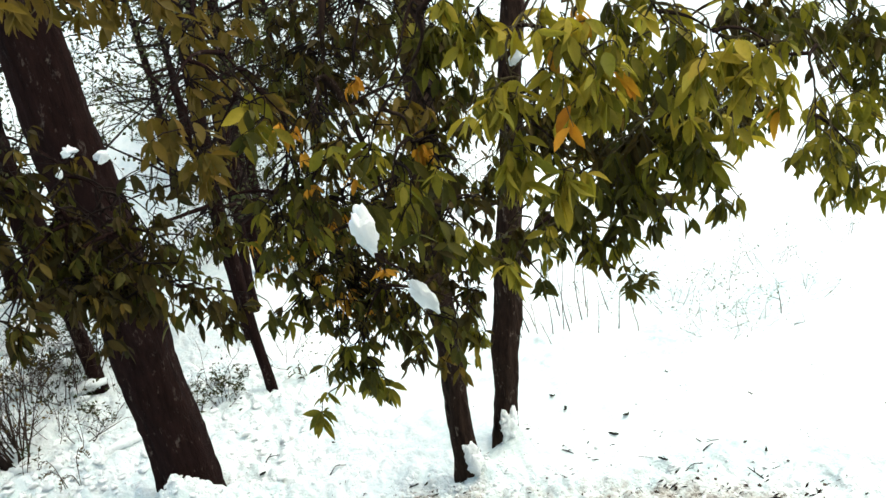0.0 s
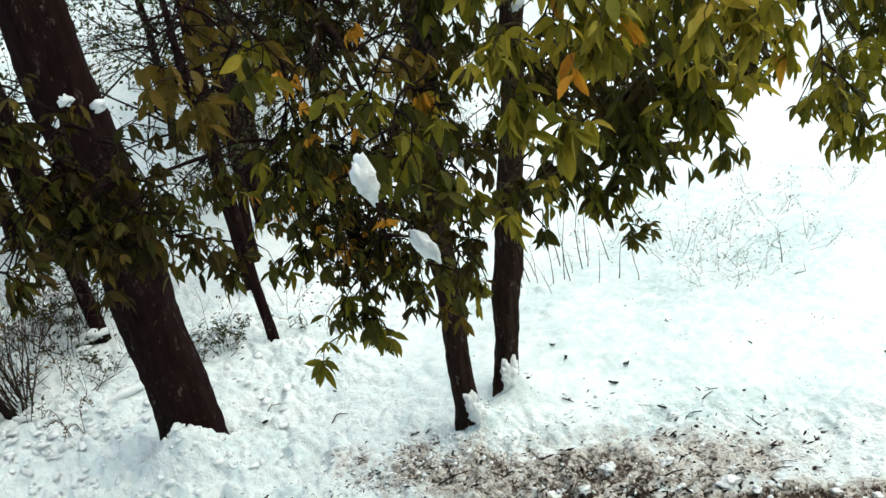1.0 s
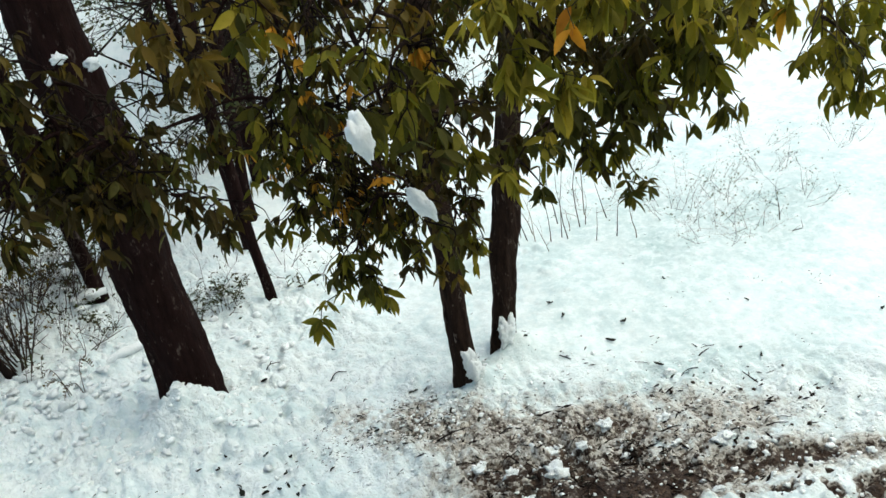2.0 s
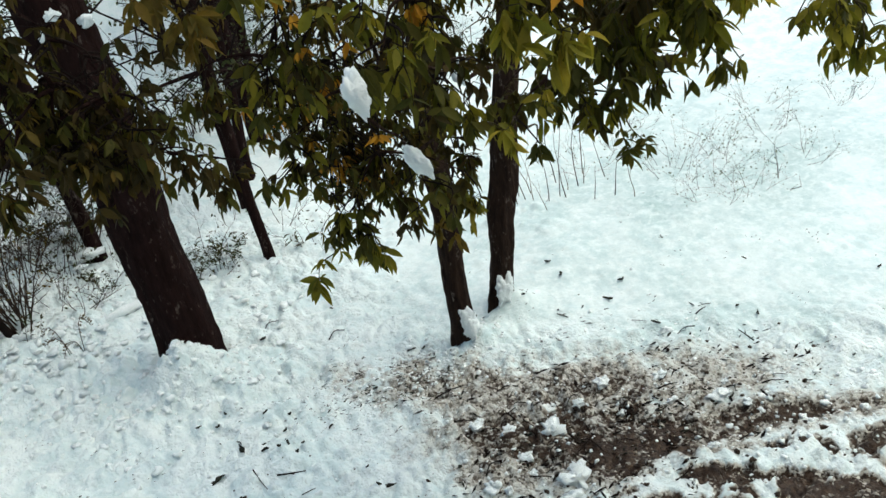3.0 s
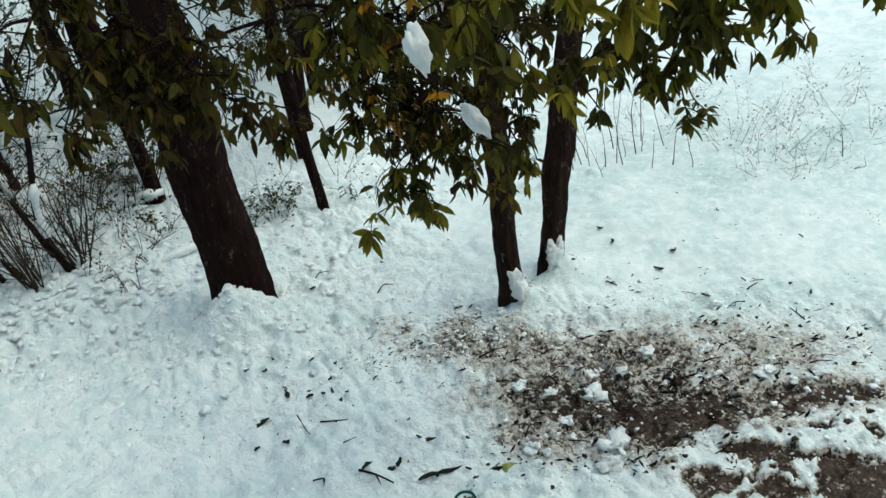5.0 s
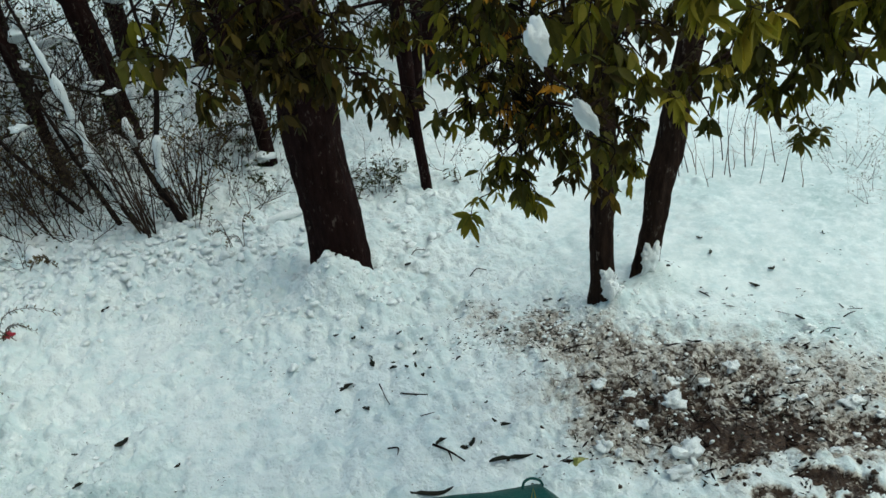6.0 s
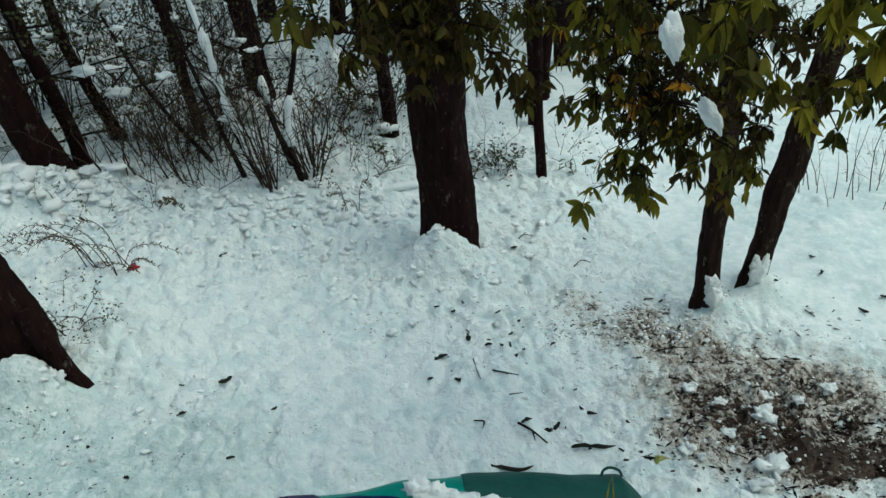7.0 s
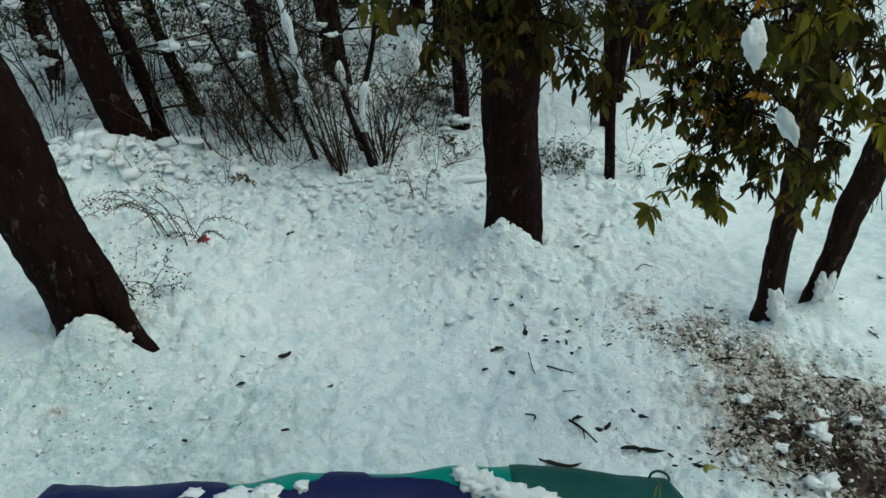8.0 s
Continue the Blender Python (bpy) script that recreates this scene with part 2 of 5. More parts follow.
def lumpy(acc, centre, size, rng, rough=0.25, rows=5, cols=8):
    """A rounded, uneven clod."""
    c = Vector(centre)
    seed = Vector((rng.random() * 50, rng.random() * 50, rng.random() * 50))
    verts, faces = [], []
    for i in range(rows + 1):
        th = math.pi * i / rows
        for k in range(cols if 0 < i < rows else 1):
            ph = 2 * math.pi * k / cols
            d = Vector((math.sin(th) * math.cos(ph), math.sin(th) * math.sin(ph), math.cos(th)))
            r = 1 + rough * 2 * noise.noise(d * 1.3 + seed) + rough * noise.noise(d * 3.1 + seed)
            verts.append(c + Vector((d.x * size[0], d.y * size[1], d.z * size[2])) * r)
    row = lambda i, k: 0 if i == 0 else (1 + (rows - 1) * cols if i == rows else 1 + (i - 1) * cols + k % cols)
    for i in range(rows):
        for k in range(cols):
            q = [row(i, k), row(i + 1, k), row(i + 1, k + 1), row(i, k + 1)]
            q = list(dict.fromkeys(q))
            faces.append(tuple(q))
    acc.add(verts, faces)


def blob(acc, size, seed, rough=0.4, rows=16, cols=24):
    """One rugged lump of snow."""
    rs = random.Random(seed)
    o = Vector((rs.random() * 40, rs.random() * 40, rs.random() * 40))
    lumpy(acc, (0, 0, 0), (1, 1, 1), rs, 0.0, rows, cols)
    scale = Vector(size)
    for v in acc.v:
        d = v.normalized()
        k = 1 + rough * (1.5 * noise.noise(d * 1.4 + o) + 0.9 * noise.noise(d * 3.2 + o) + 0.5 * noise.noise(d * 7 + o) + 0.25 * noise.noise(d * 14 + o))
        v.xyz = Vector((d.x * scale.x, d.y * scale.y, d.z * scale.z)) * k


# ---- ground ----
def lattice(ix, iy, seed):
    h = (ix * 374761393 + iy * 668265263 + seed * 1442695041) & 0xFFFFFFFF
    h = ((h ^ (h >> 13)) * 1274126177) & 0xFFFFFFFF
    return ((h ^ (h >> 16)) & 0xFFFF) / 65535.0


def value_noise(x, y, seed):
    ix, iy = np.floor(x).astype(np.int64), np.floor(y).astype(np.int64)
    fx, fy = x - ix, y - iy
    fx, fy = fx * fx * (3 - 2 * fx), fy * fy * (3 - 2 * fy)
    a, b = lattice(ix, iy, seed), lattice(ix + 1, iy, seed)
    c, d = lattice(ix, iy + 1, seed), lattice(ix + 1, iy + 1, seed)
    return (a + (b - a) * fx) * (1 - fy) + (c + (d - c) * fx) * fy - 0.5


def smoothstep(a, b, x):
    t = np.clip((x - a) / (b - a), 0, 1)
    return t * t * (3 - 2 * t)


def bell(x, y, cx, cy, rx, ry, turn=0.0):
    c, s = math.cos(radians(turn)), math.sin(radians(turn))
    u, v = ((x - cx) * c + (y - cy) * s) / rx, (-(x - cx) * s + (y - cy) * c) / ry
    return np.exp(-(u * u + v * v))


def axis(lo, hi, step, far, grow=1.09):
    mid = list(np.arange(lo, hi, step))
    up, down = [hi], [lo]
    s = step
    while up[-1] < far:
        s *= grow
        up.append(up[-1] + s)
        down.append(down[-1] - s)
    return np.array(down[:0:-1] + mid + up)


GX, GY = axis(-5.8, 7.6, 0.024, 700), axis(3.4, 11.2, 0.024, 700)
X, Y = np.meshgrid(GX, GY)
R = np.hypot(X, np.maximum(Y, 0))
H = 0.0647 * np.clip(Y, -30, 60)
rise = np.clip(R - 15.5, 0, 60) * smoothstep(-5, 6, Y)
H += 0.42 * rise * smoothstep(0, 6, rise)                              # the hillside behind
near = smoothstep(30, 14, R) * smoothstep(2.2, 3.6, Y)
for sc, amp, seed in ((0.35, 0.16, 1), (1.1, 0.06, 2), (2.6, 0.032, 3)):
    H += amp * value_noise(X * sc, Y * sc, seed)
field = smoothstep(2.9, 4.0, X + 0.3 * (Y - 7)) * smoothstep(0.0, 0.9, Y - 6.9 + 0.55 * (X - 3.5))    # open snow that nobody trod
trodden = near * (1.0 - 0.88 * field)
crumbly = smoothstep(-0.30, 0.32, value_noise(X * 0.9, Y * 1.1, 31) + 0.5 * value_noise(X * 2.3, Y * 2.3, 32))    # churned here, packed smooth there
for sc, amp, seed in ((2.6, 0.12, 4), (5.6, 0.12 + 0.06 * crumbly, 5), (10, 0.045 + 0.075 * crumbly, 6), (18, 0.015 + 0.05 * crumbly, 7)):
    wx, wy = value_noise(X * sc * 0.6, Y * sc * 0.6, seed + 60), value_noise(X * sc * 0.6, Y * sc * 0.6, seed + 80)
    H += amp * (np.abs(value_noise(X * sc + 1.2 * wx, Y * sc + 1.2 * wy, seed)) - 0.15) * trodden          # rounded lumps with creases between
H += 0.8 * value_noise(X * 0.12, Y * 0.12, 9) * smoothstep(14, 24, R)
# drifts banked against the trunks, and the bank below the thicket
H += 0.41 * bell(X, Y, 0.64, 8.42, 0.32, 0.27) + 0.09 * bell(X, Y, 0.5, 8.15, 0.85, 0.6)
H += 0.36 * bell(X, Y, -3.08, 6.84, 0.32, 0.24) + 0.10 * bell(X, Y, -3.5, 6.6, 0.8, 0.5)
H += 0.16 * bell(X, Y, 3.20, 7.36, 0.20, 0.16) + 0.16 * bell(X, Y, 3.74, 7.64, 0.22, 0.16)
H += 0.30 * bell(X, Y, -4.1, 10.55, 1.3, 0.35, 5) + 0.16 * bell(X, Y, -1.4, 10.0, 1.3, 0.5)
# clods of trodden and fallen snow
rng = np.random.default_rng(7)
CLODS = np.zeros_like(H)


def scatter_clods(count, cx, cy, sx, sy, small, large):
    for _ in range(count):
        px, py = rng.normal(cx, sx), rng.normal(cy, sy)
        r = small + (large - small) * rng.random() ** 3
        i0, i1 = np.searchsorted(GX, (px - r, px + r))
        j0, j1 = np.searchsorted(GY, (py - r, py + r))
        if i1 <= i0 or j1 <= j0 or px < -5.6 or px > 7.4 or py < 4.4 or py > 11:
            continue
        d2 = ((X[j0:j1, i0:i1] - px) ** 2 + (Y[j0:j1, i0:i1] - py) ** 2) / (r * r)
        clod = rng.uniform(0.10, 0.44) * r * np.clip(1 - d2, 0, 1) ** rng.uniform(1.0, 2.0)
        CLODS[j0:j1, i0:i1] = np.maximum(CLODS[j0:j1, i0:i1], clod)


scatter_clods(5200, -0.6, 7.2, 2.8, 1.7, 0.03, 0.13)
scatter_clods(2600, -2.4, 6.0, 1.4, 0.6, 0.02, 0.09)
scatter_clods(900, 0.58, 8.35, 0.4, 0.3, 0.02, 0.09)
scatter_clods(800, -3.3, 6.8, 0.45, 0.3, 0.02, 0.09)
scatter_clods(3200, 3.8, 6.2, 1.5, 0.8, 0.012, 0.07)
scatter_clods(1500, -1.6, 9.9, 1.8, 0.6, 0.03, 0.12)
scatter_clods(420, -4.1, 10.45, 0.9, 0.30, 0.06, 0.20)
scatter_clods(500, -3.4, 9.6, 0.9, 0.6, 0.04, 0.14)
scatter_clods(300, -0.5, 9.7, 0.7, 0.35, 0.05, 0.16)
H += CLODS * (0.35 + 0.85 * crumbly)
# bare soil and dirtied snow
soil = 0.30 * bell(X, Y, 3.3, 5.75, 1.15, 0.62, -35) + 0.24 * bell(X, Y, 4.1, 6.1, 1.0, 0.33, -36) + 0.22 * bell(X, Y, 2.35, 7.35, 0.75, 0.30, -36) + 0.20 * bell(X, Y, 2.3, 5.95, 0.4, 0.4)
soil += 0.46 * bell(X, Y, 3.55, 5.40, 0.75, 0.30, -35) + 0.22 * bell(X, Y, 2.75, 6.20, 0.42, 0.15, -34) + 0.22 * bell(X, Y, 4.04, 6.03, 0.30, 0.08, -34)
soil += 0.62 * bell(X, Y, 4.85, 5.09, 0.48, 0.10, -35) + 0.40 * bell(X, Y, 4.37, 5.27, 0.36, 0.13, -35) + 0.30 * bell(X, Y, 5.5, 4.75, 0.35, 0.10, -35)
soil += 0.16 * bell(X, Y, 2.95, 6.70, 0.7, 0.25, -35) + 0.22 * bell(X, Y, -3.2, 6.15, 0.12, 0.08, 20)
patchy = smoothstep(0.26, 0.5, bell(X, Y, 4.62, 4.12, 1.6, 0.62, -36) + 0.22 * value_noise(X * 3.3, Y * 3.3, 29) + 0.12 * value_noise(X * 9, Y * 9, 30))
holes = 0.35 * value_noise(X * 4.5, Y * 4.5, 26) + 0.5 * value_noise(X * 11, Y * 11, 27) + 0.25 * value_noise(X * 25, Y * 25, 28) - 0.20
for px, py, wx, wy in ((3.35, 4.81, 0.20, 0.13), (4.01, 4.75, 0.14, 0.10), (3.79, 4.93, 0.11, 0.07), (4.21, 4.27, 0.26, 0.19), (4.28, 4.56, 0.12, 0.08), (4.72, 4.62, 0.06, 0.06), (3.71, 4.47, 0.13, 0.07), (5.2, 4.4, 0.3, 0.15), (4.62, 4.1, 0.3, 0.14), (3.1, 4.45, 0.2, 0.12)):
    holes += 1.0 * bell(X, Y, px, py, wx, wy, -33)
holes = smoothstep(0.0, 0.12, holes)
rough_soil = 0.5 * value_noise(X * 3.1, Y * 3.1, 21) + 0.8 * value_noise(X * 8, Y * 8, 22) + 0.9 * value_noise(X * 19, Y * 19, 25)
soil *= 1.75
soil += 0.75 * np.clip(bell(X, Y, 3.6, 5.75, 1.5, 0.85, -35) + 0.7 * bell(X, Y, 2.35, 7.35, 0.9, 0.4, -36), 0, 1) * rough_soil
soil += 0.16 * bell(X, Y, 3.35, 5.65, 0.7, 0.36, -35) - 0.25 * bell(X, Y, 2.0, 5.9, 0.32, 0.5)
wash = np.maximum(0.85 * bell(X, Y, 2.72, 6.80, 0.62, 0.26, -38), 0.75 * bell(X, Y, 4.6, 5.95, 0.85, 0.33, -30))                   # half-melted snow stained by the soil
soil = soil * (1 - wash) + wash * (0.44 + 0.34 * rough_soil)
soil = soil * (1 - patchy) + patchy * (0.06 + 1.1 * holes)
soil = (soil + 0.12 * value_noise(X * 2.2, Y * 2.2, 23)) * near
H -= 0.06 * smoothstep(0.35, 0.9, soil) * (1 - patchy) + 0.05 * smoothstep(0.3, 0.9, soil) * patchy


def ground_z(x, y):
    """Height of the snow at a place."""
    i = int(np.clip(np.searchsorted(GX, x), 1, len(GX) - 1))
    j = int(np.clip(np.searchsorted(GY, y), 1, len(GY) - 1))
    fx, fy = (x - GX[i - 1]) / (GX[i] - GX[i - 1]), (y - GY[j - 1]) / (GY[j] - GY[j - 1])
    return float((H[j - 1, i - 1] * (1 - fx) + H[j - 1, i] * fx) * (1 - fy) + (H[j, i - 1] * (1 - fx) + H[j, i] * fx) * fy)


def build_ground():
    ny, nx = X.shape
    me = bpy.data.meshes.new("ground")
    me.vertices.add(nx * ny)
    me.vertices.foreach_set("co", np.stack([X, Y, H], -1).astype(np.float32).ravel())
    idx = np.arange(nx * ny).reshape(ny, nx)
    quads = np.stack([idx[:-1, :-1], idx[:-1, 1:], idx[1:, 1:], idx[1:, :-1]], -1).reshape(-1, 4)
    me.loops.add(quads.size)
    me.loops.foreach_set("vertex_index", quads.astype(np.int32).ravel())
    me.polygons.add(len(quads))
    me.polygons.foreach_set("loop_start", np.arange(0, quads.size, 4, dtype=np.int32))
    me.polygons.foreach_set("use_smooth", np.ones(len(quads), dtype=bool))
    me.update(calc_edges=True)
    me.attributes.new("soil", "FLOAT", "POINT").data.foreach_set("value", soil.astype(np.float32).ravel())
    # bell-shaped patches of darker, more cyan snow, broken by noise
    darker = 1.4 * bell(X, Y, -2.8, 5.75, 1.75, 1.1) + 0.5 * bell(X, Y, -2.7, 6.5, 0.8, 0.4) + 0.5 * bell(X, Y, 5.2, 6.4, 1.8, 0.6, -20) + 0.95 * bell(X, Y, 6.6, 8.6, 3.6, 2.2)
    darker = np.clip(darker * (0.8 + 0.8 * value_noise(X * 1.7, Y * 1.7, 41)), 0, 1)
    me.attributes.new("darker", "FLOAT", "POINT").data.foreach_set("value", darker.astype(np.float32).ravel())
    me.attributes.new("untrodden", "FLOAT", "POINT").data.foreach_set("value", (field * 0.85).astype(np.float32).ravel())
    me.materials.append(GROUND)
    tagged(new("ground", me), "trodden white snow with bare brown soil showing through", "ground", "", "structure")


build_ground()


# ---- unseen house wall behind the camera, added to block sky light ----
def unseen_wall():
    m = Nodes("weathered_plaster", 0.9)
    v = m.coord()
    m.colour(m.mix(m.noise(v, 1.2, 5), (0.34, 0.32, 0.29), (0.46, 0.44, 0.40)))
    m.bump(m.noise(v, 40, 4), 0.4, 0.01)
    bm = bmesh.new()
    bmesh.ops.create_cube(bm, size=1.0)
    bmesh.ops.scale(bm, vec=(20.0, 0.3, 10.0), verts=bm.verts)
    bmesh.ops.bevel(bm, geom=bm.edges[:], offset=0.02, segments=2, affect="EDGES")
    me = bpy.data.meshes.new("sky_blocking_wall")
    bm.to_mesh(me)
    bm.free()
    me.materials.append(m.mat)
    ob = new("sky_blocking_wall", me)
    ob.location = (0, -1.6, 4.6)
    tagged(ob, "plain weathered plaster house wall, out of view, added to block sky light", "wall", "", "structure")


unseen_wall()


# ---- trees ----
def trunk_mesh(path, radii, material, foot, sides=36, flare=0.35, ridges=0.065, seed=0):
    """A bark-covered trunk: bent, tapered, ribbed, and wider at its foot."""
    pts = smooth_path(path, 22)
    n = len(pts)
    acc = Acc()
    for i, p in enumerate(pts):
        u = i / (n - 1)
        sway = Vector((p.z * 1.3 + seed, seed * 0.7, 0))
        p = p + Vector((noise.noise(sway), noise.noise(sway + Vector((7, 7, 7))), 0)) * min(0.05, 0.4 * radii[0])
        k = u * (len(radii) - 1)
        j = min(int(k), len(radii) - 2)
        r = radii[j] + (radii[j + 1] - radii[j]) * (k - j)
        low = math.exp(-max(p.z - foot + 0.05, 0) / 0.2)
        r *= 1 + flare * low
        for s in range(sides):
            t = 2 * math.pi * s / sides
            d = Vector((math.cos(t), math.sin(t), 0))
            q = Vector((math.cos(t) * 3.2 + seed, math.sin(t) * 3.2, p.z * 0.9))
            w = ridges * (2.0 * noise.noise(q * 0.6) + 1.2 * noise.noise(q * 2.3) + 1.2 * abs(noise.noise(q * 5)) + 0.6 * noise.noise(Vector((q.x * 5, q.y * 5, p.z * 9))))
            root = 0.45 * flare * low * math.cos(3 * t + seed) + 0.3 * flare * low * noise.noise(q * 3)
            acc.v.append(p + d * r * (1 + w + root))
    for i in range(n - 1):
        for s in range(sides):
            a, b = i * sides + s, i * sides + (s + 1) % sides
            acc.f.append((a, b, b + sides, a + sides))
    acc.f.append(tuple((n - 1) * sides + s for s in range(sides)))
    return acc.mesh("trunk", material)


LEAF_SHAPES = []
for bend, width in ((0.22, 0.175), (0.38, 0.15), (0.10, 0.195)):
    verts, faces = [Vector((0, 0, 0))], []
    for s, w in ((0.22, 0.72), (0.48, 1.0), (0.76, 0.66)):
        z = -bend * s * s
        verts += [Vector((-w * width, s, z + 0.09 * w)), Vector((0, s, z)), Vector((w * width, s, z + 0.075 * w))]
    verts.append(Vector((0.02, 1.0, -bend)))
    faces = [(0, 2, 1), (0, 3, 2), (1, 2, 5, 4), (2, 3, 6, 5), (4, 5, 8, 7), (5, 6, 9, 8), (7, 8, 10), (8, 9, 10)]
    LEAF_SHAPES.append((verts, faces))
LEAF_MESHES = {}


def leaf_mesh(tone, shape):
    if (tone, shape) not in LEAF_MESHES:
        acc = Acc()
        acc.add(*LEAF_SHAPES[shape])
        LEAF_MESHES[tone, shape] = acc.mesh("leaf", LEAF[tone])
    return LEAF_MESHES[tone, shape]


def twiggy(acc, start, way, length, radius, depth, r, tips, droop=0.0, sides=3, kids=4):
    """A branching stem: a bent tube and, from it, finer ones."""
    path, p, d = [Vector(start)], Vector(start), Vector(way).normalized()
    for i in range(4):
        d = (d + Vector((r.uniform(-0.22, 0.22), r.uniform(-0.22, 0.22), r.uniform(-0.15, 0.2) - droop))).normalized()
        p = p + d * (length / 4)
        path.append(p)
    tube(acc, path, [radius * (1 - 0.7 * i / 4) for i in range(5)], sides, 0, r, False)
    tips.append(path[-1])
    if depth > 0:
        for _ in range(kids):
            k = r.randrange(1, 5)
            q = path[k]
            side = Vector((r.uniform(-1, 1), r.uniform(-1, 1), r.uniform(-0.3, 0.7))).normalized()
            twiggy(acc, q, d * 0.6 + side * 0.8, length * r.uniform(0.35, 0.6), radius * 0.45, depth - 1, r, tips, droop, 3, kids)


class Tree:
    """A tree with its trunk, boughs, twigs and leaves."""

    def __init__(self, name, label, path, radii, material, seed, twig_bark=TWIG, **kw):
        self.rng = random.Random(seed)
        z = ground_z(path[0][0], path[0][1])
        a, b = Vector((path[0][0], path[0][1], z)), Vector(path[1])
        path = [tuple(a - (b - a).normalized() * 0.45)] + list(path[1:])
        self.path = smooth_path(path, 14)
        self.ob = thing(name, label, "tree", at=(0, 0, 0))
        self.material, self.twig_bark = material, twig_bark
        part("trunk", trunk_mesh(path, radii, material, z, seed=seed, **kw), self.ob)
        self.twigs, self.loose, self.single, self.nodes = Acc(), {}, 0, []

    def leaf(self, base, way, tone, size):
        r = self.rng
        way = way.normalized()
        up = Vector((r.uniform(-0.6, 0.6), r.uniform(-0.6, 0.6), 1.0))
        side = way.cross(up)
        side = side.normalized() if side.length > 1e-3 else Vector((1, 0, 0))
        side = Matrix.Rotation(r.gauss(0, 0.7), 3, way) @ side
        top = side.cross(way)
        basis = Matrix((side, way, top)).transposed().to_4x4()
        m = Matrix.Translation(base) @ basis @ Matrix.Diagonal((size, size, size, 1))
        shape = r.randrange(3)
        if self.single < 290 and r.random() < 0.2:
            self.single += 1
            ob = part("leaf", leaf_mesh(tone, shape), self.branch)
            ob.matrix_basis = m
        else:
            verts, faces = LEAF_SHAPES[shape]
            self.loose.setdefault(tone, Acc()).add([m @ v for v in verts], faces)

    def whorl(self, at, tone, size, count, low=-2.6, high=0.0):
        r = self.rng
        spin = r.random() * 6.28
        for i in range(count):
            t = spin + 6.28 * i / count + r.uniform(-0.4, 0.4)
            way = Vector((math.cos(t), math.sin(t), r.uniform(low, high)))
            self.leaf(at + Vector((0, 0, r.uniform(-0.03, 0.03))), way, tone, size * r.uniform(0.7, 1.2))

    def cluster(self, start, end, tone, size, count):
        """Leaves that hang one by one along the last stretch of a twig."""
        r = self.rng
        spin = r.random() * 6.28
        for i in range(count):
            t = spin + 2.4 * i + r.uniform(-0.5, 0.5)
            base = end.lerp(start, r.random() ** 2 * 0.9) + Vector((r.uniform(-0.012, 0.012), r.uniform(-0.012, 0.012), 0))
            way = Vector((math.cos(t), math.sin(t), -0.2 - 3.2 * r.random() ** 1.3))
            self.leaf(base, way, tone, size * r.uniform(0.6, 1.2))

    def stub(self, points, thick):
        """A short bare side branch."""
        path = smooth_path(points, 5)
        acc = Acc()
        tube(acc, path, [thick * (1 - 0.6 * i / len(path)) for i in range(len(path))], 7, 0.2, self.rng)
        part("branch", acc.mesh("branch", self.material), self.ob)

    def bough(self, tip, thick=0.03, drop=0.5):
        """A branch that leaves the trunk higher up and arches over to its tip."""
        r = self.rng
        tip = Vector(tip)
        best, start = 1e9, None
        for p in self.nodes + self.path:
            low = max(0.0, tip.z + 0.15 - p.z)
            high = max(0.0, p.z - tip.z - 1.6)
            cost = (p - tip).length + 1.5 * low + 1.5 * high + (0.7 if p.z > tip.z + 0.05 and (p - tip).length < 0.25 else 0)
            if cost < best:
                best, start = cost, p
        reach = (tip - start).length
        mid = start.lerp(tip, 0.55) + Vector((r.uniform(-0.12, 0.12) * reach, r.uniform(-0.12, 0.12) * reach, 0.12 * reach))
        path = smooth_path((start, start.lerp(mid, 0.5) + Vector((r.uniform(-0.06, 0.06), r.uniform(-0.06, 0.06), 0.04)) * reach, mid, tip), 6)
        n = len(path)
        acc = Acc()
        thick = max(0.009, min(thick, 0.008 + 0.012 * reach)) if thick < 0.03 else thick
        tube(acc, path, [thick * (1 - 0.75 * i / (n - 1)) for i in range(n)], 6, 0.2, r)
        self.branch = part("branch", acc.mesh("branch", self.material), self.ob)
        self.nodes += path[3:-2]
        return path

    def spray(self, centre, wide, tall, tone, cover=1.5, size=0.13):
        """Twigs ending in whorls of drooping leaves, hung from one bough; cover: how often leaves overlap."""
        r = self.rng
        c = Vector(centre)
        path = self.bough(c + Vector((0, 0, tall * 0.6)), 0.014)
        size *= 0.74 if tone in ("dark", "mixed") else 0.86
        whorls = max(1, round(0.88 * cover * wide * tall / (0.40 * size * size)))
        limbs = []
        for _ in range(1 + whorls // 4):
            p = c + Vector((r.uniform(-0.42, 0.42) * wide, r.uniform(-0.35, 0.35) * wide, r.uniform(-0.1, 0.5) * tall + 0.3 * size))
            q = path[-1 - r.randrange(min(6, len(path)))]
            sag = q.lerp(p, 0.5) + Vector((r.uniform(-0.08, 0.08), r.uniform(-0.08, 0.08), 0.06 * r.random()))
            limb = smooth_path((q, sag, p), 4)
            tube(self.twigs, limb, [0.007 - 0.004 * i / (len(limb) - 1) for i in range(len(limb))], 4, 0, r, False)
            limbs.append(limb)
        for _ in range(whorls):
            p = c + Vector((max(-0.6, min(0.6, r.gauss(0, 0.3))) * wide, r.gauss(0, 0.28) * wide, max(-0.5, min(0.6, r.gauss(0, 0.32))) * tall + 0.25 * size))
            limb = min(limbs, key=lambda l: min((l[-1] - p).length, (l[4] - p).length))
            q = min(limb[2:], key=lambda o: (o - p).length)
            sag = q.lerp(p, 0.5) + Vector((r.uniform(-0.03, 0.03), r.uniform(-0.03, 0.03), 0.03 * r.random()))
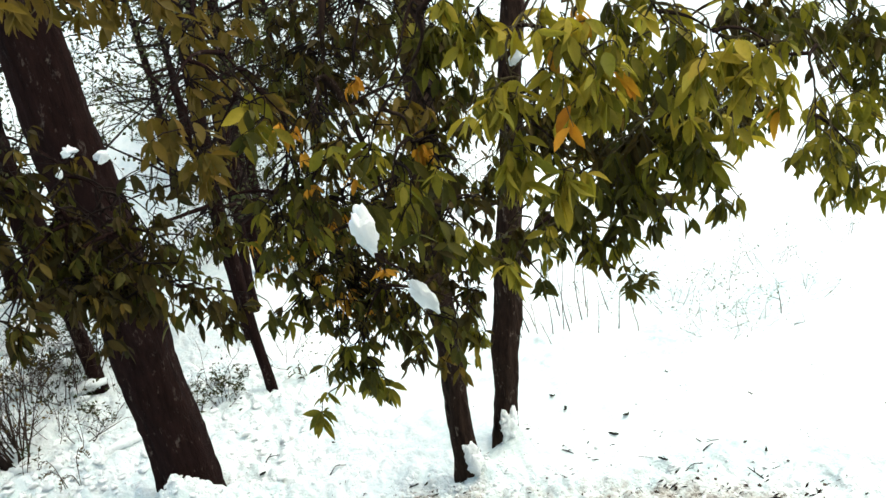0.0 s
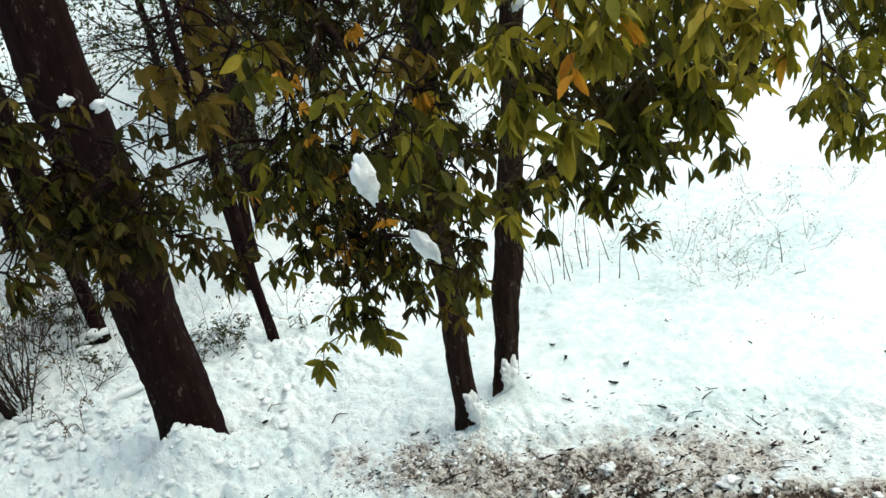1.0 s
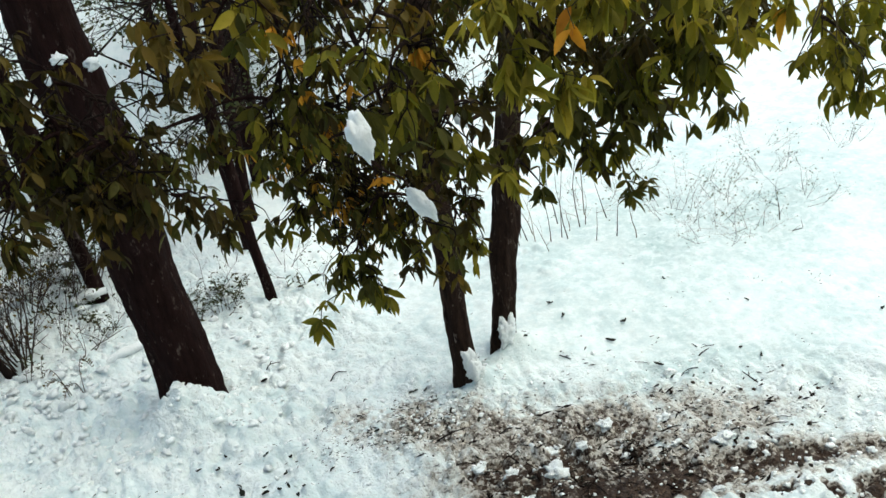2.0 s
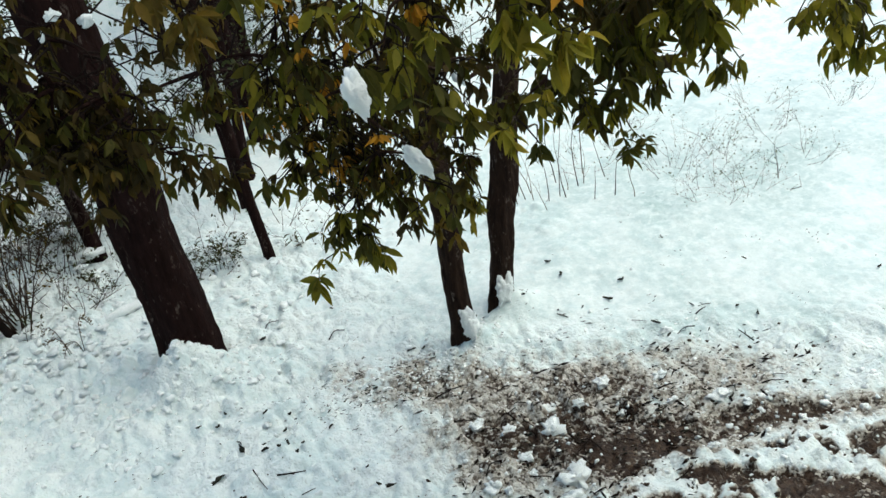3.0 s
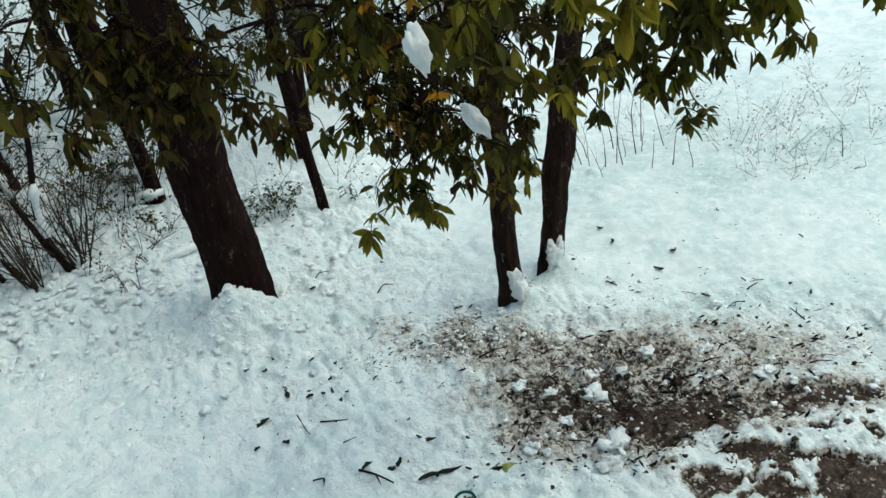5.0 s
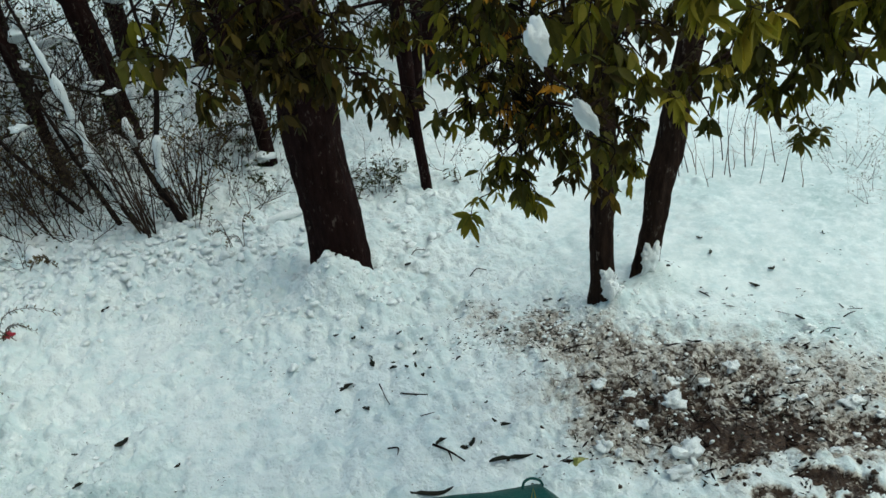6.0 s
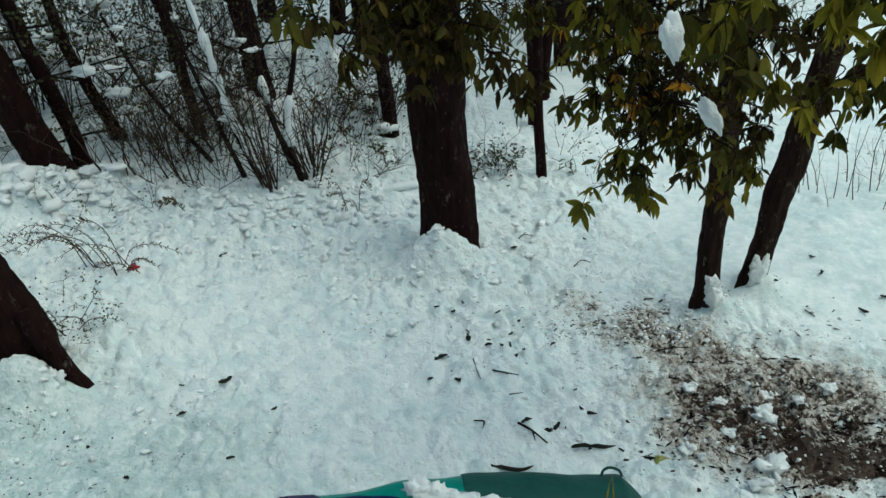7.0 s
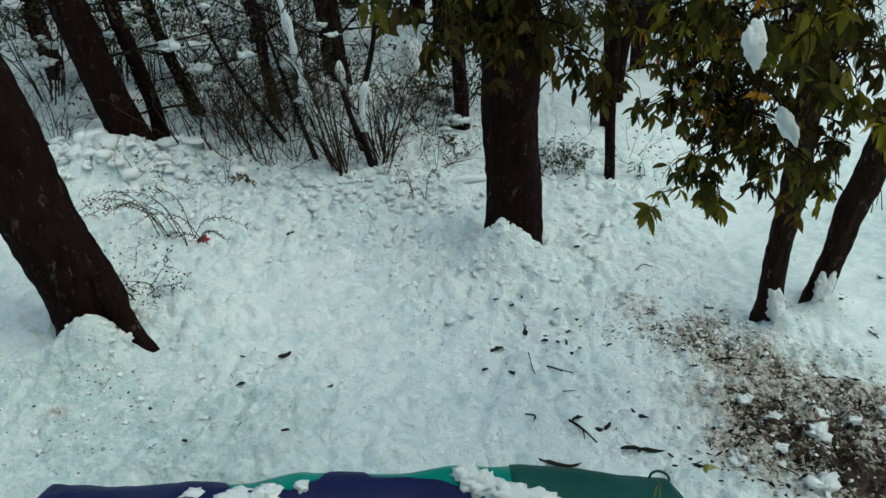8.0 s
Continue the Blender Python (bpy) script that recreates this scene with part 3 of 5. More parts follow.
            tube(self.twigs, [q, sag, p], [0.004, 0.003, 0.0018], 3, 0, r, False)
            kind = tone
            roll = r.random()
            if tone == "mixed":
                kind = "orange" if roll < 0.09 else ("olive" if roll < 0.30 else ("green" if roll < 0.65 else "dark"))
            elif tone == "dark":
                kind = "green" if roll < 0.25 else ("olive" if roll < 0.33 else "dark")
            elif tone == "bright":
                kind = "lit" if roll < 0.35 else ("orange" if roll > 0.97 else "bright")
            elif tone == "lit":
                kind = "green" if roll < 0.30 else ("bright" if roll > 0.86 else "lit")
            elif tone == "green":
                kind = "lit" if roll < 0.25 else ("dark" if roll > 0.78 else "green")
            start = q if (p - q).length < size else p.lerp(q, size / (p - q).length)
            self.cluster(start, p, kind, size, r.randrange(4, 8))

    def sprig(self, points, tone, at, size):
        """One thin hanging twig with whorls of leaves at parts of its length."""
        path = smooth_path(points, 5)
        n = len(path)
        acc = Acc()
        tube(acc, path, [0.006 - 0.0035 * i / (n - 1) for i in range(n)], 5, 0, self.rng)
        self.branch = part("twig", acc.mesh("twig", self.twig_bark), self.ob)
        for u in at:
            self.whorl(path[min(n - 1, int(u * (n - 1)))], tone, size * (1 if u == 1.0 else 0.75), 15 if u == 1.0 else 5, -1.1, 0.1)

    def finish(self):
        if self.twigs.v:
            part("twig_growth", self.twigs.mesh("twig_growth", self.twig_bark), self.ob, "thin dark twigs", "stuff")
        for tone, acc in self.loose.items():
            part("foliage", acc.mesh("foliage", LEAF[tone]), self.ob, "drooping lance-shaped leaves", "stuff")


def spray(tree, *values):
    tree.spray(*values)


oak_a = Tree("oak_tree", "thick dark-barked oak with snow banked at its foot", ((0.75, 8.8, 0.5), (0.68, 8.8, 1.9), (0.64, 8.8, 2.7), (0.58, 8.8, 3.8), (0.48, 8.8, 5.3), (0.3, 8.8, 7.5), (0.1, 8.9, 9.5)), (0.285, 0.275, 0.27, 0.265, 0.25, 0.2, 0.12), BARK, 3, flare=0.12)
oak_b = Tree("oak_tree", "slender brown-barked oak with drooping green leaves", ((3.08, 7.5, 0.5), (3.06, 7.5, 0.95), (3.06, 7.5, 1.5), (3.07, 7.5, 2.1), (3.07, 7.5, 2.7), (3.15, 7.5, 3.6), (3.22, 7.5, 4.6), (3.25, 7.4, 7.0)), (0.10, 0.10, 0.10, 0.105, 0.11, 0.11, 0.10, 0.05), BARK_B, 5, flare=0.35, ridges=0.11)
oak_c = Tree("oak_tree", "leaning brown-barked oak with brightly lit yellow-green leaves", ((3.64, 7.8, 0.5), (3.71, 7.8, 1.05), (3.75, 7.8, 1.45), (3.85, 7.8, 1.8), (3.93, 7.8, 2.2), (4.02, 7.8, 2.7), (4.15, 7.8, 3.5), (4.35, 7.8, 4.7), (4.7, 7.7, 6.8)), (0.105, 0.105, 0.125, 0.12, 0.11, 0.11, 0.105, 0.10, 0.05), BARK_B, 8, YOUNG_TWIG, flare=0.35, ridges=0.12)
oak_l = Tree("oak_tree", "thick black trunk leaning hard over the snow", ((-3.22, 7.25, 0.38), (-3.255, 7.25, 0.80), (-3.32, 7.25, 1.10), (-3.47, 7.25, 1.6), (-3.82, 7.25, 2.9), (-4.3, 7.2, 5.0), (-4.6, 7.0, 7.5)), (0.34, 0.325, 0.325, 0.325, 0.32, 0.27, 0.18), BARK, 11, flare=0.04)

acc = Acc()
tube(acc, smooth_path(((-3.02, 7.12, 1.22), (-2.90, 7.05, 0.92), (-2.74, 7.00, 0.62), (-2.54, 6.98, 0.38)), 6), [0.12, 0.12, 0.12, 0.12, 0.115, 0.11, 0.105, 0.10, 0.095, 0.09, 0.085, 0.08, 0.075, 0.07, 0.065, 0.06, 0.05, 0.04, 0.03], 12, 0.12, random.Random(12))
part("root", acc.mesh("root", BARK), oak_l.ob, "buttress root running into the snow")

for tree, tip, thick in ((oak_a, (0.9, 6.0, 5.6), 0.035), (oak_a, (1.2, 5.6, 5.2), 0.03), (oak_a, (0.3, 5.4, 5.4), 0.03), (oak_b, (1.9, 5.2, 5.2), 0.045), (oak_b, (1.8, 5.6, 4.5), 0.035), (oak_b, (2.1, 5.6, 3.7), 0.03), (oak_c, (2.5, 4.4, 5.3), 0.05), (oak_c, (3.6, 4.6, 5.2), 0.05), (oak_c, (4.3, 5.4, 5.1), 0.04), (oak_c, (3.0, 5.2, 4.4), 0.03)):
    tree.bough(tip, thick)
# sprays of oak_c mostly take lit colours, those of oak_a shaded ones
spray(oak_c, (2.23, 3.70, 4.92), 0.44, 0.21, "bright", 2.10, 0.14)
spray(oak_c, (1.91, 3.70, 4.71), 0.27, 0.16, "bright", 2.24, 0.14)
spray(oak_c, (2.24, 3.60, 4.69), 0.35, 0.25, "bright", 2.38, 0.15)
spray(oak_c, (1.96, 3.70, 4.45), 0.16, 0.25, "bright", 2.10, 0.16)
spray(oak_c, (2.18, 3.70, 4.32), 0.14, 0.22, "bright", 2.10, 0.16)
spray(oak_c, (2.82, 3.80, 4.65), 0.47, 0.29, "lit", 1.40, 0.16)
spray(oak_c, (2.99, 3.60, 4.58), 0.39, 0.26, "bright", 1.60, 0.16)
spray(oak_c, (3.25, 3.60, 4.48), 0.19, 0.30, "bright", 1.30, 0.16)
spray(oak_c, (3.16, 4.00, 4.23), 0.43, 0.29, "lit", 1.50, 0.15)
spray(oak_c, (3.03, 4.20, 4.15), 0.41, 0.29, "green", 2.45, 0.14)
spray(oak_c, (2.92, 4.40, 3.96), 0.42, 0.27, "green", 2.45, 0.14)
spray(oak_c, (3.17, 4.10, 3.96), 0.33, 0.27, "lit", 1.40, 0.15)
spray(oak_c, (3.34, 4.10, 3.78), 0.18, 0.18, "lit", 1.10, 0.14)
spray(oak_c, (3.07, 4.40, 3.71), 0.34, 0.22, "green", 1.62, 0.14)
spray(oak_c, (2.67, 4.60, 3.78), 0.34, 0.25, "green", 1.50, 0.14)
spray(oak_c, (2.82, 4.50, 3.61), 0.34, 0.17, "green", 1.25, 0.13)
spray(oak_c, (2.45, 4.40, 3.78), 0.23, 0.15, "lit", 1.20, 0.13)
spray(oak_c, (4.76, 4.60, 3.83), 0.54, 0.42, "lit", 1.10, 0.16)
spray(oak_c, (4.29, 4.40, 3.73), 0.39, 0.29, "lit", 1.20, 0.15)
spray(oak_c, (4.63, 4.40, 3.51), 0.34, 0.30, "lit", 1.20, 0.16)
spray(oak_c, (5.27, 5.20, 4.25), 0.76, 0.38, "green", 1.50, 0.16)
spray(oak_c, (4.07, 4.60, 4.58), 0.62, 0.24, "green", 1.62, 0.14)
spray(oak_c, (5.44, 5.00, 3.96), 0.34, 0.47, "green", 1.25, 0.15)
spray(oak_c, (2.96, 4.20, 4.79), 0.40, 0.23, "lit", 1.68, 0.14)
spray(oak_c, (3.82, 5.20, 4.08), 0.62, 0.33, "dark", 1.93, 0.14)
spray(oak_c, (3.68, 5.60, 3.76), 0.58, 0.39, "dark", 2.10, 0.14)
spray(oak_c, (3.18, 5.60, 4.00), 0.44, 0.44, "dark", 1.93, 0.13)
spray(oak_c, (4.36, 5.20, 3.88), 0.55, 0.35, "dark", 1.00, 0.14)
spray(oak_b, (1.96, 4.00, 4.96), 0.19, 0.24, "lit", 1.78, 0.13)
spray(oak_b, (1.80, 3.80, 5.09), 0.13, 0.09, "bright", 1.43, 0.11)
spray(oak_b, (2.20, 5.00, 4.75), 0.33, 0.36, "green", 1.71, 0.13)
spray(oak_b, (2.52, 5.20, 4.54), 0.23, 0.32, "green", 1.43, 0.13)
spray(oak_b, (1.89, 4.80, 4.53), 0.34, 0.23, "olive", 1.04, 0.13)
spray(oak_b, (1.48, 4.20, 4.49), 0.29, 0.17, "lit", 0.95, 0.14)
spray(oak_b, (1.75, 4.30, 4.35), 0.28, 0.21, "lit", 1.34, 0.14)
spray(oak_b, (1.53, 4.10, 4.24), 0.27, 0.22, "lit", 1.34, 0.16)
spray(oak_b, (1.80, 4.30, 4.44), 0.10, 0.08, "orange", 1.90, 0.10)
spray(oak_b, (1.63, 4.60, 4.76), 0.08, 0.06, "orange", 1.56, 0.09)
spray(oak_a, (1.31, 4.60, 4.60), 0.09, 0.07, "orange", 1.26, 0.09)
spray(oak_b, (1.72, 5.00, 3.64), 0.08, 0.07, "orange", 1.02, 0.09)
spray(oak_b, (1.96, 4.60, 3.84), 0.26, 0.26, "green", 1.22, 0.15)
spray(oak_b, (2.12, 4.60, 3.73), 0.18, 0.23, "lit", 1.10, 0.15)
spray(oak_c, (2.27, 4.50, 3.62), 0.15, 0.12, "bright", 1.50, 0.15)
spray(oak_c, (2.54, 5.00, 3.60), 0.23, 0.20, "green", 1.62, 0.14)
spray(oak_b, (2.26, 4.80, 3.85), 0.12, 0.18, "dark", 0.95, 0.15)
spray(oak_c, (2.50, 4.60, 3.44), 0.11, 0.11, "green", 1.50, 0.13)
spray(oak_a, (1.25, 4.80, 4.72), 0.16, 0.22, "olive", 0.85, 0.13)
spray(oak_b, (1.59, 5.20, 4.29), 0.43, 0.40, "mixed", 1.18, 0.12)
spray(oak_a, (1.37, 5.20, 4.04), 0.40, 0.31, "green", 1.09, 0.13)
spray(oak_b, (1.84, 6.00, 3.59), 0.51, 0.40, "mixed", 1.26, 0.09)
spray(oak_b, (1.58, 5.60, 3.52), 0.24, 0.17, "mixed", 1.26, 0.11)
spray(oak_a, (1.30, 5.40, 3.73), 0.35, 0.26, "green", 0.95, 0.13)
spray(oak_b, (1.40, 5.60, 3.34), 0.34, 0.27, "green", 1.14, 0.14)
spray(oak_b, (1.88, 6.00, 3.02), 0.53, 0.38, "mixed", 1.26, 0.11)
spray(oak_b, (2.04, 5.80, 3.03), 0.33, 0.29, "green", 1.14, 0.14)
spray(oak_b, (2.05, 5.20, 3.08), 0.44, 0.20, "green", 1.73, 0.16)
spray(oak_b, (2.49, 5.60, 2.82), 0.22, 0.34, "green", 1.32, 0.16)
spray(oak_b, (1.76, 5.80, 2.80), 0.33, 0.22, "green", 1.43, 0.16)
spray(oak_b, (1.78, 5.80, 2.63), 0.22, 0.19, "lit", 1.36, 0.16)
spray(oak_b, (2.30, 5.60, 2.66), 0.13, 0.26, "olive", 0.93, 0.16)
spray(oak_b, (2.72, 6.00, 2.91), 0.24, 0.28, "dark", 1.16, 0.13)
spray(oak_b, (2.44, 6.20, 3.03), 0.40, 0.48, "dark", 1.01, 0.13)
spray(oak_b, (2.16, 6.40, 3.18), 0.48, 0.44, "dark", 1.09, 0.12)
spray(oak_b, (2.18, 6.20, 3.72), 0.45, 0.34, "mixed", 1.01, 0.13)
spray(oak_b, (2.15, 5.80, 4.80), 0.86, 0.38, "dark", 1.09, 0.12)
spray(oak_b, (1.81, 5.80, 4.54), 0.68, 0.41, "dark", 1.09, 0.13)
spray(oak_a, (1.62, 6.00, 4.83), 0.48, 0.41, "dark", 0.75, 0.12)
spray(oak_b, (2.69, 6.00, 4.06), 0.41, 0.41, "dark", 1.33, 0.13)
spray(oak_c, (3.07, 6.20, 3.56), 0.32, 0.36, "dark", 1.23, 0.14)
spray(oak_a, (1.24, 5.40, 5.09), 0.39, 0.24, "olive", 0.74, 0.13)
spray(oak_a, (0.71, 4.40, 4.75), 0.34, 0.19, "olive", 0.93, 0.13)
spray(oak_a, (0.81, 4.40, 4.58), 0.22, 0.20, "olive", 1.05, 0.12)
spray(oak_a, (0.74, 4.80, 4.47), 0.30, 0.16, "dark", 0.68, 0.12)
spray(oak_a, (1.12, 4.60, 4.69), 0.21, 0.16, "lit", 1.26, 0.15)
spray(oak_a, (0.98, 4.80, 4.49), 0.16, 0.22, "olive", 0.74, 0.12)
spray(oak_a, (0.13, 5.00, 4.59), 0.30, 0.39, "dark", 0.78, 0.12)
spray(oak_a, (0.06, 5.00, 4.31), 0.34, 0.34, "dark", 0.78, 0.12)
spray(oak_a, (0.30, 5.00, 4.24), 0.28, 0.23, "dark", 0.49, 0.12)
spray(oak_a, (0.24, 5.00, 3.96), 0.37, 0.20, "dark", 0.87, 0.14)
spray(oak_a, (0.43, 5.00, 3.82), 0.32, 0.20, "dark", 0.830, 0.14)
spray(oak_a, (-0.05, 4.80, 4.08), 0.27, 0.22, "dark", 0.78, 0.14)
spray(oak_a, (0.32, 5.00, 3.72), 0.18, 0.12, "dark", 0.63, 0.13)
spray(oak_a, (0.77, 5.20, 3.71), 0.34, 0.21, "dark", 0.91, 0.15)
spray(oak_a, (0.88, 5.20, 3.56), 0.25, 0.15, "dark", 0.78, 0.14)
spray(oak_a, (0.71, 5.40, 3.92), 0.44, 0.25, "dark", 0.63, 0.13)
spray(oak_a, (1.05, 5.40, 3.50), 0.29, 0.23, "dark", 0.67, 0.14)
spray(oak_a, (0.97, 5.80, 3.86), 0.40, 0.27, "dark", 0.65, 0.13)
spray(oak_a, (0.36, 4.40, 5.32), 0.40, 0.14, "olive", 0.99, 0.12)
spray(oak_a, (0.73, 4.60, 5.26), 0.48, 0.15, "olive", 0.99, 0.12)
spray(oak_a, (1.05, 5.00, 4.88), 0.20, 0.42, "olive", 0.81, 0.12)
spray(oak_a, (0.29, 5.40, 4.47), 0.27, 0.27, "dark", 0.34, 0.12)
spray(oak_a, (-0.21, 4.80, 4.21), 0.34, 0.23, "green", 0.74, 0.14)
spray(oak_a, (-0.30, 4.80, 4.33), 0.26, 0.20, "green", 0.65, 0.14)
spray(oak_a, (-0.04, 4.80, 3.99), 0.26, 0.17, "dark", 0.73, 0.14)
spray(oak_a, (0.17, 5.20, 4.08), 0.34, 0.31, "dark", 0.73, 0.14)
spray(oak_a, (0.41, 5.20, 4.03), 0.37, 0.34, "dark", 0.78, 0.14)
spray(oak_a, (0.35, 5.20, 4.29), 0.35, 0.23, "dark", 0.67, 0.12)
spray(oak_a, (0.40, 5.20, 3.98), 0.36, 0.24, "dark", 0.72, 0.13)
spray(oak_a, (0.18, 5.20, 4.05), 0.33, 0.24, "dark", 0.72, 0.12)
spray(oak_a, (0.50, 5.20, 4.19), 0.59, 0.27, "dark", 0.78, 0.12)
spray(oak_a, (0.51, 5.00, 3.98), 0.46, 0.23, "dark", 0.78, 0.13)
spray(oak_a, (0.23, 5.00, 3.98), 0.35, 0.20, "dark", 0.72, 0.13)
spray(oak_b, (1.57, 5.80, 3.76), 0.60, 0.41, "mixed", 1.20, 0.12)
spray(oak_b, (2.11, 5.40, 3.78), 0.40, 0.40, "dark", 1.46, 0.14)
spray(oak_b, (2.17, 5.00, 4.01), 0.40, 0.34, "dark", 1.34, 0.16)
spray(oak_b, (1.96, 6.00, 3.15), 0.48, 0.36, "mixed", 1.20, 0.13)
r = random.Random(77)
for _ in range(26):
    tip = (r.uniform(0.9, 2.9), r.uniform(6.6, 7.9), r.uniform(3.9, 5.2))
    tree = oak_a if tip[0] < 1.9 else oak_b
    path = tree.bough(tip, 0.012)
    twiggy(tree.twigs, path[len(path) // 2], path[-1] - path[0], 0.7, 0.008, 2, r, [], 0.02, 3, 4)
# short bare branches
oak_c.stub(((4.06, 7.8, 2.86), (3.78, 7.7, 2.91), (3.44, 7.52, 2.92)), 0.035)
# lone hanging sprigs
oak_b.sprig(((2.0, 6.2, 2.62), (1.76, 6.35, 2.42), (1.62, 6.4, 2.34), (1.57, 6.4, 2.22)), "lit", (0.35, 0.62, 1.0), 0.165)
oak_b.sprig(((2.0, 5.95, 2.85), (1.92, 6.0, 2.6), (1.90, 6.0, 2.50)), "green", (0.5, 0.8, 1.0), 0.15)
oak_c.sprig(((2.9, 4.5, 3.72), (2.98, 4.55, 3.50), (3.04, 4.6, 3.34), (3.06, 4.6, 3.28)), "green", (0.4, 0.7, 1.0), 0.11)
oak_c.sprig(((2.95, 4.5, 3.65), (3.08, 4.6, 3.42), (3.18, 4.6, 3.30)), "green", (0.6, 1.0), 0.09)
# unseen crowns above, added to finish the trees and shade the trunks
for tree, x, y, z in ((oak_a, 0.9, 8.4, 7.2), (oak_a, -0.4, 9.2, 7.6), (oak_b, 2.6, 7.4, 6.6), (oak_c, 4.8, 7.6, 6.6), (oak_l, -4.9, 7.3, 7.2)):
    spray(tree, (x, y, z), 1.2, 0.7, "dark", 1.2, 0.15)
for tree in (oak_a, oak_b, oak_c, oak_l):
    tree.finish()


# ---- trees farther back ----
def small_leaves(acc, tips, r, count, size, spread):
    """Little pointed leaves about the twig ends."""
    for _ in range(count):
        p = r.choice(tips) + Vector((r.gauss(0, spread), r.gauss(0, spread), r.gauss(0, spread)))
        a = Vector((r.uniform(-1, 1), r.uniform(-1, 1), r.uniform(-1, 0.6))).normalized()
        b = a.cross(Vector((r.uniform(-1, 1), r.uniform(-1, 1), r.uniform(-1, 1)))).normalized()
        n = a.cross(b)
        l, w = size * r.uniform(0.6, 1.3), size * 0.3
        acc.add([p, p + a * l * 0.45 + b * w + n * w * 0.3, p + a * l, p + a * l * 0.45 - b * w + n * w * 0.3, p + a * l * 0.5], [(0, 1, 4), (1, 2, 4), (4, 2, 3), (0, 4, 3)])


def back_tree(label, path, radii, seed, boughs=10, low=1.8, leaves=500, reach=1.5, tone="small"):
    """A tree of the wood behind, with bare and leafy boughs."""
    tree = Tree("forest_tree", label, path, radii, BARK, seed, sides=14, flare=0.25)
    r = tree.rng
    foot, top = tree.path[0].z, tree.path[-1].z
    tips = []
    for i in range(boughs):
        want = foot + low + (top - foot - low) * (i + r.random()) / boughs
        p = min(tree.path, key=lambda q: abs(q.z - want))
        acc = Acc()
        way = Vector((r.uniform(-1, 1), r.uniform(-1, 0.6), r.uniform(-0.1, 0.6)))
        twiggy(acc, p, way, reach * r.uniform(0.7, 1.3), 0.022, 2, r, tips, 0.03, 4, 4)
        part("branch", acc.mesh("branch", TWIG), tree.ob)
    if leaves:
        acc = Acc()
        small_leaves(acc, tips, r, leaves, 0.075, 0.09)
        part("foliage", acc.mesh("foliage", LEAF[tone]), tree.ob, "small dark leaves", "stuff")
    return tree


back_tree("straight dark trunk among twiggy shrubs in snow", ((0.25, 11.5, 0.75), (0.21, 11.5, 1.5), (0.17, 11.5, 2.4), (0.05, 11.5, 3.8), (-0.1, 11.6, 6.5)), (0.085, 0.09, 0.09, 0.08, 0.05), 21, 12, 1.3, 500)
thin_tree = back_tree("thin dark upright trunk standing in snow", ((1.99, 10.3, 0.67), (1.94, 10.3, 1.5), (1.90, 10.3, 2.4), (1.88, 10.3, 3.1), (1.93, 10.3, 4.2), (2.0, 10.4, 6.2)), (0.05, 0.06, 0.072, 0.075, 0.065, 0.03), 22, 12, 1.9, 450, 1.2)
thin_tree.stub(((1.85, 10.3, 2.86), (2.1, 10.25, 2.83), (2.5, 10.2, 2.86)), 0.028)
thin_tree.stub(((1.84, 10.3, 2.88), (1.5, 10.3, 2.86), (1.0, 10.3, 2.80)), 0.028)
back_tree("slim dark sapling beside a thicker trunk", ((2.13, 11.7, 0.68), (2.08, 11.7, 2.0), (2.0, 11.7, 3.6), (1.95, 11.7, 5.5)), (0.055, 0.05, 0.045, 0.02), 23, 8, 1.7, 400, 1.0)
back_tree("dark leaning trunk in the thicket", ((-1.45, 12.6, 0.8), (-1.57, 12.6, 2.1), (-1.8, 12.6, 4.2), (-2.0, 12.6, 7.0)), (0.17, 0.16, 0.14, 0.08), 24, 12, 0.9, 900)
back_tree("broad dark trunk leaning over a snow bank", ((-3.88, 11.0, 0.75), (-4.11, 11.0, 1.55), (-4.38, 11.0, 2.6), (-4.9, 11.0, 5.0), (-5.2, 11.0, 7.5)), (0.25, 0.23, 0.21, 0.16, 0.08), 25, 12, 1.3, 900)
back_tree("dark trunk leaning close beside a broad one", ((-3.62, 11.35, 0.75), (-3.84, 11.35, 1.85), (-4.05, 11.4, 2.6), (-4.5, 11.5, 5.5)), (0.10, 0.095, 0.09, 0.05), 26, 8, 1.8, 500)
back_tree("slim dark trunk in dense brush", ((-2.24, 12.0, 0.75), (-2.41, 12.0, 2.06), (-2.7, 12.1, 4.6)), (0.075, 0.07, 0.035), 27, 12, 0.5, 700)
back_tree("slim dark trunk leaning in dense brush", ((-3.29, 12.0, 0.75), (-3.57, 12.0, 1.54), (-3.75, 12.0, 2.3), (-4.2, 12.1, 4.8)), (0.08, 0.075, 0.07, 0.035), 28, 12, 0.5, 700)
back_tree("thin dark trunk at the foot of the slope", ((-5.6, 13.2, 0.9), (-5.9, 13.2, 2.6), (-6.4, 13.4, 6.0)), (0.14, 0.13, 0.07), 29, 12, 0.7, 700)
back_tree("dark trunk deep in the wood", ((-2.9, 14.6, 1.0), (-3.1, 14.6, 3.0), (-3.3, 14.6, 6.5)), (0.13, 0.12, 0.06), 30, 12, 0.6, 800, 1.8)
back_tree("dark trunk high on the snowy slope", ((-0.4, 15.4, 1.1), (-0.5, 15.4, 3.0), (-0.7, 15.4, 6.5)), (0.12, 0.11, 0.05), 31, 10, 1.6, 900, 1.6)
back_tree("dark trunk with bushy dark boughs on the slope", ((1.1, 14.2, 1.0), (1.0, 14.2, 3.0), (0.9, 14.2, 6.5)), (0.12, 0.11, 0.05), 32, 12, 1.8, 700, 1.6)
